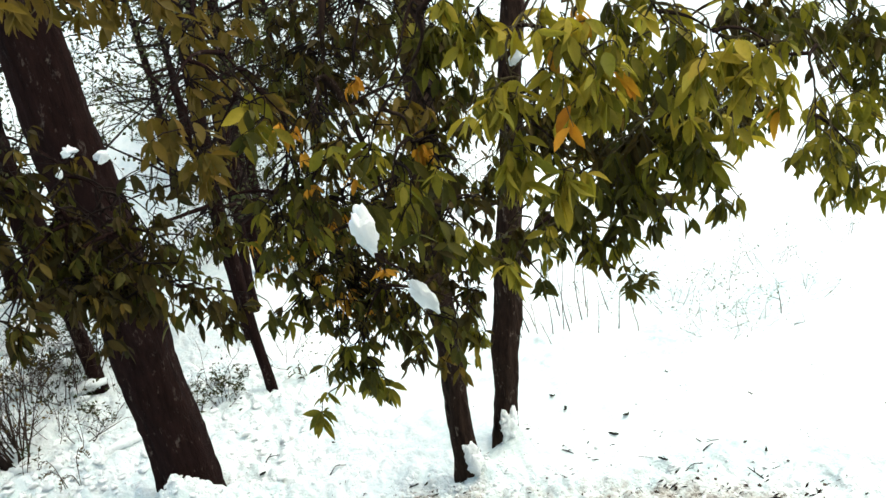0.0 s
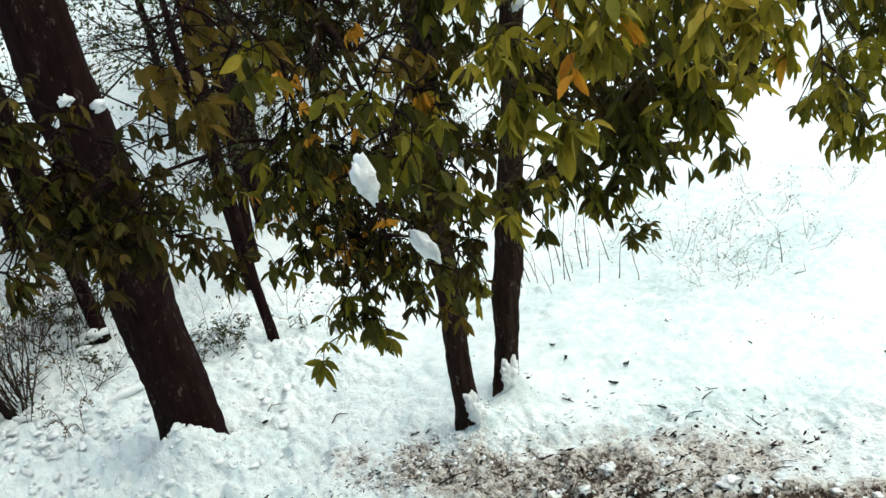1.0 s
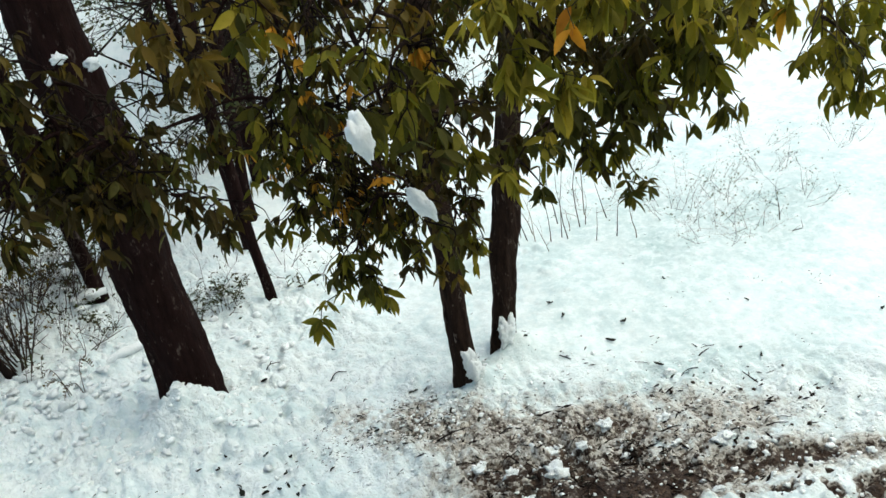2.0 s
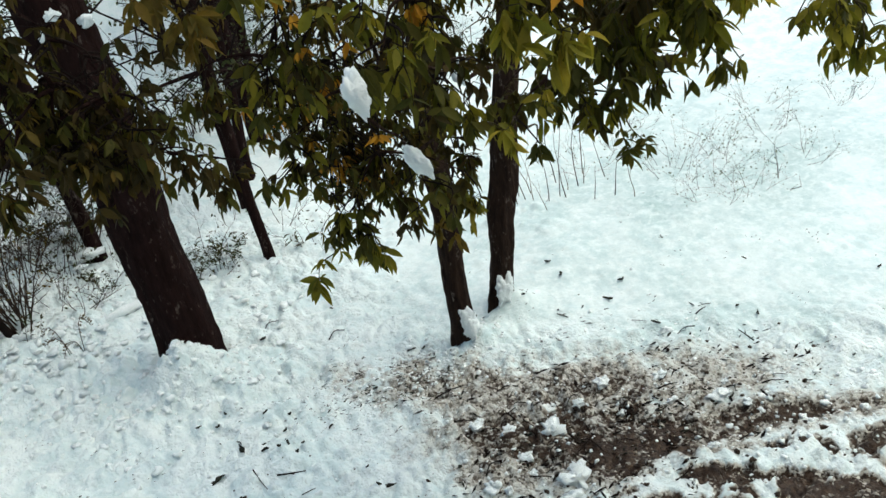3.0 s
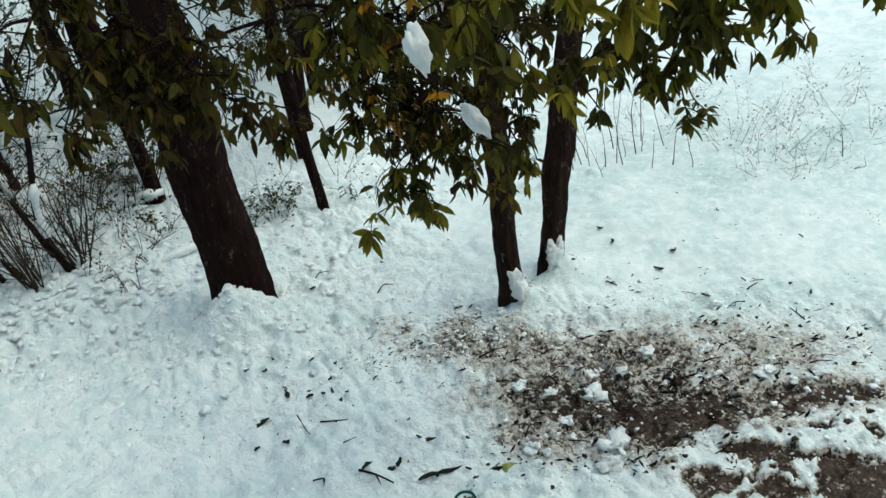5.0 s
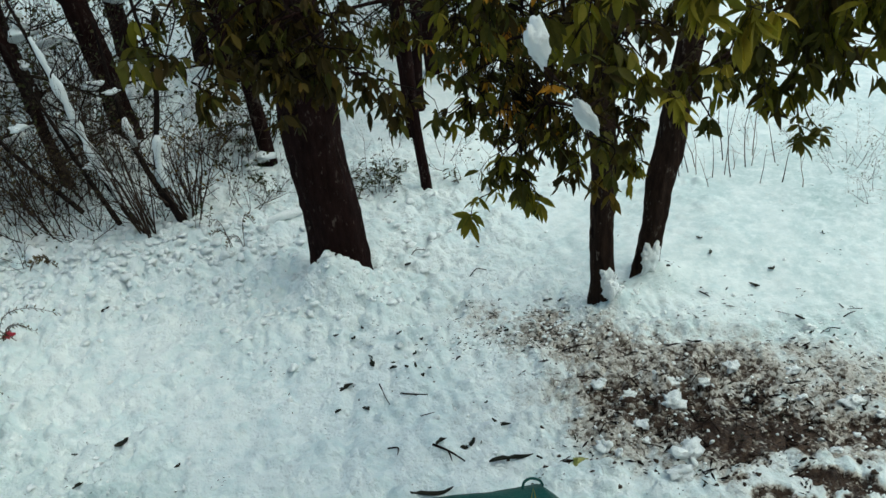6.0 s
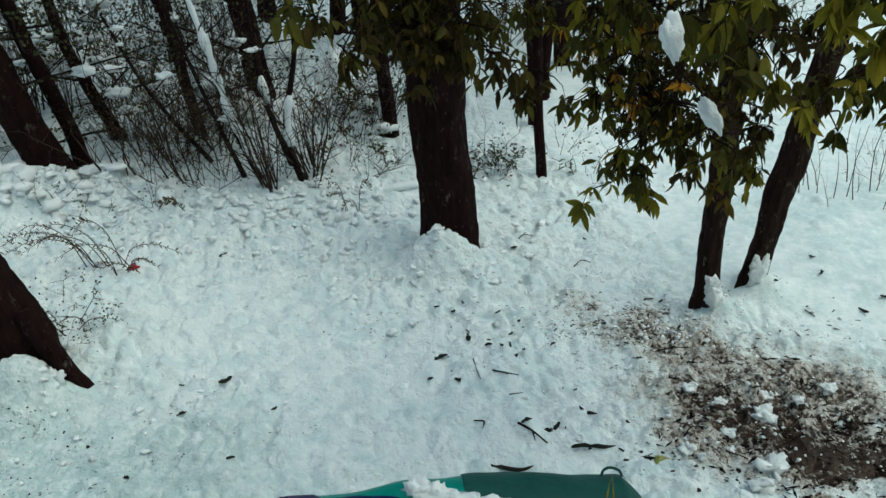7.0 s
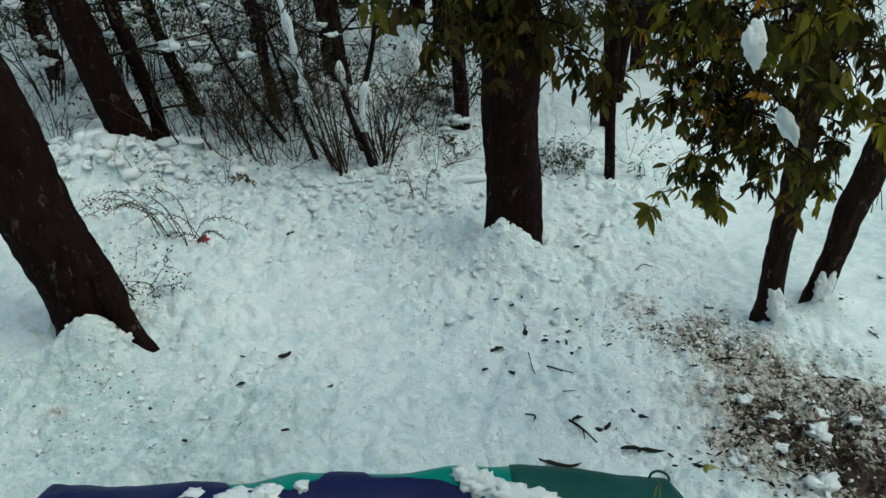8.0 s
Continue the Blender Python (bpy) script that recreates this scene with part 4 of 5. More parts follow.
back_tree("dark bushy tree standing on the snowy slope", ((2.9, 13.6, 1.0), (2.8, 13.6, 3.0), (2.7, 13.6, 6.5)), (0.11, 0.10, 0.05), 33, 12, 2.2, 600, 1.6)


back_tree("bushy dark evergreen among bare trees", ((0.0, 14.6, 1.0), (-0.1, 14.6, 3.0), (-0.2, 14.6, 7.5)), (0.14, 0.13, 0.05), 34, 26, 1.2, 2600, 1.5)
back_tree("bushy dark evergreen among bare trees", ((-1.6, 16.2, 1.2), (-1.7, 16.2, 3.5), (-1.8, 16.2, 8.0)), (0.15, 0.13, 0.05), 35, 26, 1.0, 2600, 1.7)
back_tree("twiggy tree with sparse small leaves on the slope", ((2.4, 12.4, 1.0), (2.5, 12.4, 3.0), (2.6, 12.4, 7.0)), (0.07, 0.065, 0.03), 36, 26, 1.6, 1500, 1.3)
back_tree("twiggy tree with sparse small leaves on the slope", ((3.3, 15.0, 1.0), (3.4, 15.0, 3.0), (3.3, 15.0, 7.5)), (0.08, 0.07, 0.03), 37, 26, 1.8, 1800, 1.5)


# the wood on the slope behind the oaks
r = random.Random(38)
for i in range(9):
    x, y = 2.4 + 0.6 * i + r.uniform(-0.3, 0.3), r.uniform(15.0, 21.0)
    top = r.uniform(6.5, 9.0)
    back_tree("grey-green twiggy tree on the snowy slope", ((x, y, 1.0), (x + 0.1, y, 3.0), (x + r.uniform(-0.3, 0.3), y, top)), (0.08, 0.07, 0.03), 3800 + i, 18, 1.0, 1800, 1.7, "slope")


# ---- shrubs ----
def shrub(name, label, at, stems, height, spread, seed, material=BRUSH, lean=(0, 0), thick=0.012, depth=2, kids=4, leaves=0, size=0.05, tone="small", group="", category="shrub", droop=0.0, load=0):
    r = random.Random(seed)
    x, y = at
    z = ground_z(x, y)
    ob = thing(name, label, category, group, at=(x, y, z))
    tips = []
    for _ in range(stems):
        acc = Acc()
        a = r.random() * 6.28
        foot = Vector((math.cos(a) * spread * 0.3 * r.random(), math.sin(a) * spread * 0.3 * r.random(), 0))
        foot.z = ground_z(x + foot.x, y + foot.y) - z - 0.04
        way = Vector((math.cos(a) * spread * r.random() + lean[0], math.sin(a) * spread * r.random() + lean[1], height))
        twiggy(acc, foot, way, height * r.uniform(0.6, 1.15), thick * r.uniform(0.7, 1.2), depth, r, tips, droop, 4, kids)
        part("stem", acc.mesh("stem", material), ob)
    if leaves:
        acc = Acc()
        small_leaves(acc, tips, r, leaves, size, 0.04)
        part("foliage", acc.mesh("foliage", LEAF[tone]), ob, "", "stuff")
    for i in range(load):
        acc = Acc()
        k = r.uniform(0.025, 0.10)
        blob(acc, (k * 1.7, k, k * 0.6), seed + i, 0.6, 9, 12)
        part("snow_load", acc.mesh("snow_load", SNOW), ob, "clinging white snow").location = r.choice(tips)
    return ob


G = "bare shrubs at the edge of the wood"
shrub("bare_shrub", "many-stemmed bare brown shrub rising from snow", (-1.15, 10.1), 16, 1.5, 0.75, 41, lean=(-0.25, 0), group=G)
shrub("bare_shrub", "bare brown shrub with thin tangled stems", (-0.75, 10.35), 12, 1.2, 0.6, 42, lean=(-0.1, 0), group=G)
shrub("bare_shrub", "bare dark stems leaning out of the snow bank", (-2.3, 10.5), 8, 1.1, 0.8, 43, lean=(-0.5, 0), kids=3, group=G)
shrub("bare_shrub", "bare dark stems leaning out of the snow bank", (-3.05, 10.7), 8, 1.0, 0.9, 44, lean=(-0.3, 0), kids=3, group=G)
shrub("bare_shrub", "fine twiggy bare shrub on the snowy slope", (-0.2, 11.5), 14, 1.0, 0.9, 45, thick=0.008, kids=5, group=G)
shrub("bare_shrub", "fine twiggy bare shrub on the snowy slope", (-0.55, 12.0), 12, 1.0, 0.9, 46, thick=0.008, kids=5, group=G)
shrub("bare_shrub", "fine twiggy bare shrub beside a dark trunk", (-4.9, 11.1), 12, 0.9, 1.0, 47, thick=0.008, kids=5, group=G)
shrub("leafy_shrub", "low shrub with small dark green leaves in snow", (1.2, 10.5), 8, 0.45, 0.7, 48, thick=0.005, leaves=60, size=0.05)
shrub("leafy_shrub", "low shrub with small dark green leaves in snow", (0.2, 12.1), 9, 0.9, 0.5, 49, leaves=500, size=0.06)
shrub("leafy_shrub", "low sprig of green leaves poking from snow", (1.4, 10.3), 7, 0.38, 0.5, 50, thick=0.005, leaves=60, size=0.05)
def arching_shrub(label, at, stems, reach, height, seed, size=0.045):
    """Thin stems that rise and bow over, with small leaves in pairs along them."""
    r = random.Random(seed)
    x, y = at
    ob = thing("leafy_shrub", label, "shrub", at=(x, y, ground_z(x, y)))
    leaves = Acc()
    for i in range(stems):
        side = -1 if r.random() < 0.75 else 1
        l, h = reach * r.uniform(0.5, 1.15), height * r.uniform(0.5, 1.1)
        dy = r.uniform(-0.25, 0.15)
        fx = r.uniform(-0.3, 0.25) * reach
        path = smooth_path(((fx, 0, -0.05), (fx + side * l * 0.22, dy * 0.3, h * 0.7), (fx + side * l * 0.6, dy * 0.7, h), (fx + side * l, dy, h * 0.72)), 8)
        acc = Acc()
        n = len(path)
        tube(acc, path, [0.006 - 0.004 * k / (n - 1) for k in range(n)], 4, 0, r)
        part("stem", acc.mesh("stem", BRUSH), ob)
        for k in range(6, n):
            for s in (-1, 1):
                if r.random() < 0.45:
                    continue
                d = (path[k] - path[k - 1]).normalized()
                out = (d * 0.7 + Vector((0, 0.2 * s, 0.8 * s))).normalized()
                up = d.cross(out).normalized()
                p, q = path[k].lerp(path[k - 1], r.random()), size * r.uniform(0.6, 1.2)
                leaves.add([p, p + out * q * 0.5 + d * q * 0.2, p + out * q, p + out * q * 0.5 - d * q * 0.2, p + out * q * 0.5 + up * 0.006], [(0, 1, 4), (1, 2, 4), (4, 2, 3), (0, 4, 3)])
    part("foliage", leaves.mesh("foliage", LEAF["brush"]), ob, "", "stuff")


arching_shrub("snow-dusted shrub with arching sprays of small leaves", (-2.8, 8.9), 9, 0.8, 0.58, 51)
arching_shrub("sparse shrub with bowed leafy sprays in snow", (-2.62, 8.75), 6, 0.35, 0.3, 57, 0.035)
arching_shrub("small sprig of bowed leaves poking from snow", (-0.25, 9.6), 4, 0.3, 0.4, 58, 0.04)
arching_shrub("small leafy sprig on the snow bank", (-2.25, 9.9), 3, 0.14, 0.14, 59, 0.06)
shrub("leafy_shrub", "low arching shrub with tiny green leaves", (-2.95, 7.95), 9, 0.62, 1.0, 52, thick=0.006, depth=1, kids=6, leaves=260, size=0.035, droop=0.18)
shrub("leafy_shrub", "low arching shrub with tiny dark leaves", (-2.75, 7.7), 5, 0.3, 0.6, 53, thick=0.004, depth=1, leaves=90, size=0.03, droop=0.05)

def leafy_sprig(at, height, leaves, seed):
    """Upright stems with narrow leaves standing out along them."""
    r = random.Random(seed)
    x, y = at
    ob = thing("leafy_sprig", "upright sprig with narrow dark green leaves in snow", "sprig", "leafy sprigs on the snow bank", at=(x, y, ground_z(x, y)))
    foliage = Acc()
    for _ in range(3):
        lean = Vector((r.uniform(-0.35, 0.35), r.uniform(-0.3, 0.3), 1)).normalized()
        foot = Vector((r.uniform(-0.12, 0.12), r.uniform(-0.1, 0.1), -0.04))
        h = height * r.uniform(0.6, 1.1)
        path = smooth_path((foot, foot + lean * h * 0.5, foot + lean * h + Vector((r.uniform(-0.04, 0.04), 0, 0))), 5)
        acc = Acc()
        tube(acc, path, [0.005 - 0.003 * k / (len(path) - 1) for k in range(len(path))], 4, 0, r)
        part("stem", acc.mesh("stem", BRUSH), ob)
        for k in range(leaves):
            p = path[r.randrange(len(path) // 3, len(path))]
            t = r.uniform(0, 6.28)
            d = Vector((math.cos(t), math.sin(t), r.uniform(0.1, 0.9))).normalized()
            b = d.cross(Vector((0, 0, 1))).normalized()
            l = r.uniform(0.05, 0.11)
            w = l * 0.13
            foliage.add([p, p + d * l * 0.45 + b * w, p + d * l + Vector((0, 0, -0.25 * l)), p + d * l * 0.45 - b * w, p + d * l * 0.5 + Vector((0, 0, 0.08 * l))], [(0, 1, 4), (1, 2, 4), (4, 2, 3), (0, 4, 3)])
    part("foliage", foliage.mesh("foliage", LEAF["small"]), ob, "narrow dark green leaves", "stuff")


for i, (x, y, h, n) in enumerate(((1.16, 10.14, 0.34, 16), (1.54, 10.36, 0.36, 20), (1.44, 10.79, 0.28, 12), (1.80, 10.72, 0.3, 10), (2.32, 10.31, 0.22, 8), (1.21, 10.69, 0.26, 10), (0.21, 10.65, 0.42, 12), (-0.60, 9.96, 0.3, 9))):
    leafy_sprig((x, y), h, n, 600 + i)
shrub("evergreen_bush", "small dark evergreen bush weighed down by snow", (-0.16, 12.1), 8, 0.42, 0.8, 611, depth=2, leaves=420, size=0.06, load=5)
shrub("evergreen_bush", "small dark evergreen bush beside a leaning trunk", (-0.06, 11.4), 6, 0.30, 0.7, 612, depth=2, leaves=300, size=0.055, load=3)
shrub("leafy_shrub", "thin shrub with small yellow-green leaves", (-0.72, 10.65), 9, 1.0, 0.5, 613, depth=2, leaves=260, size=0.045, tone="olive")

# snow-laden stems
def laden_stem(label, path, radius, seed, along=(0.1, 0.9)):
    r = random.Random(seed)
    z = ground_z(path[0][0], path[0][1])
    path = [(path[0][0], path[0][1], z - 0.05)] + list(path[1:])
    ob = thing("sapling", label, "sapling")
    pts = smooth_path(path, 10)
    n = len(pts)
    acc = Acc()
    tube(acc, pts, [radius * (1 - 0.6 * i / (n - 1)) for i in range(n)], 8, 0.15, r)
    part("stem", acc.mesh("stem", TWIG), ob)
    tips = []
    for _ in range(7):
        acc = Acc()
        twiggy(acc, pts[r.randrange(n // 3, n)], (r.uniform(-1, 1), r.uniform(-1, 0.5), 0.6), 0.8, 0.010, 2, r, tips, 0, 4, 4)
        part("branch", acc.mesh("branch", TWIG), ob)
    if along:
        acc = Acc()
        seg = [p + Vector((0.02, -0.02, radius * 0.9)) for p in pts[int(n * along[0]):int(n * along[1])]]
        m = len(seg)
        tube(acc, seg, [0.016 + radius * 1.15 * math.sin(math.pi * (i + 0.5) / m) ** 0.5 * r.uniform(0.25, 1.3) for i in range(m)], 8, 0.3, r)
        part("snow_load", acc.mesh("snow_load", SNOW), ob, "strip of clinging white snow")


laden_stem("leaning bare stem with a strip of snow along it", ((-1.31, 10.4, 0.6), (-1.57, 10.4, 1.46), (-1.74, 10.4, 2.35), (-2.0, 10.5, 3.4)), 0.04, 61)
laden_stem("forked bare stem with snow caught in its crook", ((-0.83, 10.2, 0.6), (-0.95, 10.2, 1.45), (-0.76, 10.2, 2.4), (-0.8, 10.2, 3.3)), 0.045, 62, (0.25, 0.5))
laden_stem("thin leaning bare stem in the brush", ((-1.55, 10.7, 0.6), (-1.85, 10.7, 1.6), (-2.2, 10.7, 2.9)), 0.035, 63, ())
laden_stem("thin dark leaning stem in the brush", ((-2.0, 11.2, 0.6), (-2.6, 11.2, 1.6), (-3.0, 11.2, 2.6)), 0.035, 64, ())
laden_stem("thin dark leaning stem in the brush", ((-1.0, 10.9, 0.6), (-1.25, 10.9, 1.7), (-1.3, 10.9, 3.0)), 0.04, 65, (0.4, 0.6))

G = "weeds poking out of the snow bank"
for i, (x, y, h, n) in enumerate(((-4.4, 10.5, 0.35, 5), (-3.7, 10.3, 0.4, 5), (-2.55, 10.1, 0.5, 6), (-3.1, 9.9, 0.3, 5), (-1.85, 10.2, 0.5, 5), (-0.1, 10.3, 0.45, 6), (-0.35, 10.75, 0.6, 7), (0.1, 10.7, 0.5, 7), (1.4, 10.7, 0.5, 6), (2.6, 10.3, 0.5, 6), (2.3, 10.8, 0.5, 6), (0.55, 11.2, 0.6, 7), (-3.9, 9.4, 0.3, 5))):
    shrub("bare_weed", "thin dry weed poking out of snow", (x, y), n, h, 0.8, 700 + i, thick=0.005, depth=1, kids=4, leaves=24, size=0.04, tone="small", group=G, category="weed")

r = random.Random(66)
for i in range(16):
    x, y = r.uniform(-2.9, -0.6), r.uniform(10.0, 11.0)
    shrub("bare_weed", "thin bare weed stem leaning out of snow", (x, y), r.randrange(2, 5), r.uniform(0.3, 0.75), 0.7, 760 + i, lean=(-0.15, 0), thick=0.006, depth=1, kids=3, leaves=12, size=0.035, tone="small", group=G, category="weed")
# the thicket behind
r = random.Random(70)
for i in range(36):
    x, y = r.uniform(-8.5, -1.3), 11.5 + 5.5 * r.random() ** 1.4
    shrub("brush_shrub", "tangled brown-green brush under the trees", (x, y), 8, r.uniform(1.0, 2.3), 0.9, r.randrange(10 ** 6), thick=0.012, depth=2, kids=5, leaves=190, size=0.055, tone="brush" if i % 4 else "small", group="brush of the thicket", load=12)
for i in range(6):
    x, y = -3.6 + 1.9 * r.random(), 11.3 + 0.8 * r.random()
    shrub("brush_shrub", "low brown brush at the foot of the wood", (x, y), 9, r.uniform(0.6, 1.0), 0.9, r.randrange(10 ** 6), thick=0.010, depth=2, kids=5, leaves=260, size=0.045, tone="brush", group="brush of the thicket")
for _ in range(14):
    x, y = r.uniform(-1.0, 6.0), r.uniform(12.6, 19)
    shrub("slope_shrub", "twiggy shrub on the snowy slope", (x, y), 8, r.uniform(0.6, 1.3), 0.9, r.randrange(10 ** 6), thick=0.009, leaves=160, size=0.05, tone="small", group="shrubs on the slope")
for i in range(16):
    x, y = r.uniform(-6.5, -0.3), r.uniform(11.6, 15.5)
    z = ground_z(x, y)
    a = random.Random(900 + i)
    acc = Acc()
    blob(acc, (a.uniform(0.3, 0.5), a.uniform(0.25, 0.4), a.uniform(0.2, 0.35)), 900 + i)
    ob = new("snow_mound", acc.mesh("snow_mound", SNOW))
    ob.location = (x, y, z)
    tagged(ob, "rounded mound of snow over buried brush", "snow", "mounds of snow in the wood")

# dry stalks and twigs of the open field
G = "dry stalks in the snowfield"
for i, (x, y, h) in enumerate(((4.95, 9.25, 0.55), (5.10, 9.16, 0.75), (5.25, 9.05, 0.72), (5.0, 9.0, 0.4), (5.5, 8.85, 0.5), (5.7, 8.75, 0.45), (5.85, 8.6, 0.62), (4.75, 9.3, 0.5), (4.6, 9.35, 0.6), (5.35, 9.2, 0.35), (5.22, 9.12, 0.85), (5.52, 9.2, 0.8), (5.76, 9.43, 0.9), (4.85, 9.5, 0.7), (5.4, 9.5, 0.9), (5.62, 9.3, 0.7), (4.92, 9.35, 0.8), (5.9, 9.2, 0.6), (5.05, 9.45, 0.65))):
    shrub("dry_stalk", "thin dry upright stalk standing in snow", (x, y), 1, h * 1.25, 0.15, 80 + i, BRUSH if i % 3 else STALK, thick=0.0065, depth=1 if i % 3 == 0 else 0, kids=2, group=G, category="stalk")
shrub("bare_twig", "forked dark twig sticking out of snow", (7.33, 7.9), 2, 0.45, 0.5, 95, BRUSH, thick=0.008, depth=1, kids=3, category="twig")
G = "faint low bushes in the snowfield"
for i, (x, y) in enumerate(((6.5, 8.7), (6.75, 8.35), (7.1, 8.6), (7.6, 9.2), (8.1, 8.9), (6.4, 9.6), (7.0, 10.2), (8.6, 9.6), (7.9, 8.1), (5.9, 9.6), (9.4, 9.0), (6.9, 9.0), (6.53, 8.05), (6.9, 7.9))):
    shrub("field_shrub", "sparse dry bush half buried in snow", (x, y), 9, 0.42, 0.9, 100 + i, STALK if i % 2 else BRUSH, thick=0.003, depth=2, kids=3, leaves=40, size=0.03, tone="slope", group=G)


# ---- tarpaulin bundle ----
def bundle():
    """A long rolled heap of tarpaulin lying on the snow: blue sheet over green."""
    r = random.Random(120)
    ob = thing("tarpaulin_bundle", "long bundle of blue and green tarpaulin with snow on it", "tarpaulin", at=(0, 0, 0))

    def crest(x):
        return 0.66 + 0.27 * math.exp(-((x - 0.25) / 1.55) ** 2) + 0.065 * math.exp(-((x + 1.08) / 0.22) ** 2) - 0.03 * math.exp(-((x + 0.25) / 0.25) ** 2) + 0.015 * math.exp(-((x - 0.5) / 0.2) ** 2)

    def sheet(name, x0, x1, material, lift, front, back, label):
        acc = Acc()
        nx, ns = 110, 26
        for i in range(nx + 1):
            x = x0 + (x1 - x0) * i / nx
            end = min(1.0, (min(x + 3.05, 1.80 - x) + 0.02) / 0.22)
            end = max(0.0, end) ** 0.5
            top = crest(x)
            for k in range(ns + 1):
                t = front + (back(x) - front) * k / ns
                fold = 0.012 * math.sin(7 * x + 4 * t) + 0.03 * noise.noise((x * 2.1, t * 2, 3.1)) + 0.012 * noise.noise((x * 7, t * 5, 1.7))
                rad = (0.36 + lift + fold) * (0.35 + 0.65 * end)
                y = 4.88 + rad * math.sin(t) * 1.1
                z = 0.22 + (top - 0.22 + lift + fold * 0.6) * math.cos(t) * (0.25 + 0.75 * end)
                acc.v.append(Vector((x, y, max(z, ground_z(x, y) - 0.03))))
        for i in range(nx):
            for k in range(ns):
                a = i * (ns + 1) + k
                acc.f.append((a, a + 1, a + ns + 2, a + ns + 1))
        me = acc.mesh(name, material)
        o = part(name, me, ob, label)
        mod = o.modifiers.new("thickness", "SOLIDIFY")
        mod.thickness = 0.006

    # how far the blue sheet reaches over the roll, from its left end to its right
    reach = ((-1.75, 1.0), (-1.6, 0.7), (-1.50, 0.2), (-1.05, -0.12), (-0.86, 0.15), (-0.77, 0.8), (-0.62, 0.8), (-0.52, 0.25), (-0.25, 0.14), (0.0, -0.06), (0.17, -0.26), (0.5, -0.9), (1.0, -1.5))

    def edge(x):
        return float(np.interp(x, [p[0] for p in reach], [p[1] for p in reach])) + 0.05 * noise.noise((x * 3.0, 0.4, 8.0))

    sheet("inner_sheet", -1.75, 0.56, TARP_GREEN, 0.0, -1.6, lambda x: 1.6, "bright green tarpaulin")
    sheet("outer_sheet", -3.03, 1.0, TARP_BLUE, 0.012, -1.6, edge, "navy blue tarpaulin")
    sheet("rolled_end", 0.47, 1.78, TARP_DARK, 0.010, -1.7, lambda x: 1.7, "dark green rolled tarpaulin")
    acc = Acc()
    tube(acc, smooth_path(((1.46, 5.02, 0.78), (1.48, 5.04, 0.815), (1.53, 5.05, 0.825), (1.59, 5.04, 0.80), (1.61, 5.02, 0.76)), 6), [0.010] * 25, 6)
    part("strap", acc.mesh("strap", TARP_DARK), ob, "dark looped strap")
    return ob


bundle()


def snow_heap(label, at, size, seed, lumps=9, name="snow_clump", tilt=0):
    acc = Acc()
    blob(acc, [v * (1.0 + 0.04 * lumps) for v in size], seed, 0.3 if "pillow" in name else 0.45)
    ob = new(name, acc.mesh(name, SNOW))
    ob.matrix_world = pose(*at, 0, tilt, 0)
    return tagged(ob, label, "snow")


snow_heap("clump of white snow lying on the tarpaulin", (0.17, 4.87, 0.95), (0.07, 0.07, 0.055), 131, 8)
snow_heap("clump of white snow lying on the tarpaulin", (0.28, 4.8, 0.94), (0.09, 0.07, 0.05), 132, 9)
snow_heap("clump of white snow lying on the tarpaulin", (0.43, 4.73, 0.92), (0.11, 0.06, 0.05), 135, 9)
snow_heap("clump of white snow lying on the tarpaulin", (0.62, 4.71, 0.89), (0.12, 0.06, 0.035), 136, 6)
snow_heap("clump of white snow lying on the tarpaulin", (-1.42, 4.85, 0.76), (0.13, 0.08, 0.03), 133, 5)
snow_heap("clump of white snow lying on the tarpaulin", (-1.2, 4.81, 0.82), (0.09, 0.08, 0.04), 137, 5)
snow_heap("clump of white snow lying on the tarpaulin", (-1.72, 4.91, 0.72), (0.1, 0.06, 0.015), 138, 4)
snow_heap("small lump of snow lying on the tarpaulin", (-0.97, 4.85, 0.87), (0.04, 0.04, 0.035), 134, 4)

# snow caught on trees
snow_heap("pillow of snow caught among the leaves", (1.31, 3.90, 4.30), (0.039, 0.050, 0.080), 141, 5, "snow_pillow", -12)
snow_heap("pillow of snow caught on a branch", (1.64, 4.20, 3.81), (0.034, 0.048, 0.086), 142, 4, "snow_pillow", -34)
snow_heap("lump of snow caught in a fork", (2.70, 5.0, 4.66), (0.045, 0.05, 0.05), 143, 4, "snow_pillow")
snow_heap("lump of snow caught in a fork", (3.44, 7.5, 3.0), (0.05, 0.05, 0.09), 144, 5, "snow_pillow")
for x, y, z, size, seed, tilt in ((3.10, 7.37, 0.62, (0.075, 0.05, 0.11), 145, 0), (3.07, 7.38, 0.76, (0.06, 0.025, 0.10), 146, -22), (3.10, 7.37, 0.70, (0.06, 0.03, 0.08), 156, 15), (3.63, 7.66, 0.66, (0.08, 0.05, 0.11), 153, 0), (3.61, 7.67, 0.76, (0.05, 0.025, 0.09), 154, -16), (3.68, 7.66, 0.77, (0.045, 0.025, 0.10), 155, 10)):
    snow_heap("ragged snow plastered on a trunk foot", (x, y, z), size, seed, 2, "snow_drift", tilt)
for x, y, z, size, seed, tilt in ((-3.10, 6.88, 0.72, (0.17, 0.07, 0.09), 152, 0), (-2.86, 6.90, 0.62, (0.07, 0.05, 0.11), 157, 18), (-3.00, 6.88, 0.80, (0.05, 0.03, 0.05), 158, -30), (-3.22, 6.90, 0.78, (0.06, 0.03, 0.05), 159, 20)):
    snow_heap("ragged snow splashed on the foot of a leaning trunk", (x, y, z), size, seed, 3, "snow_drift", tilt)
snow_heap("small patch of snow stuck on bark", (0.53, 8.53, 4.08), (0.045, 0.03, 0.04), 149, 3, "snow_patch")
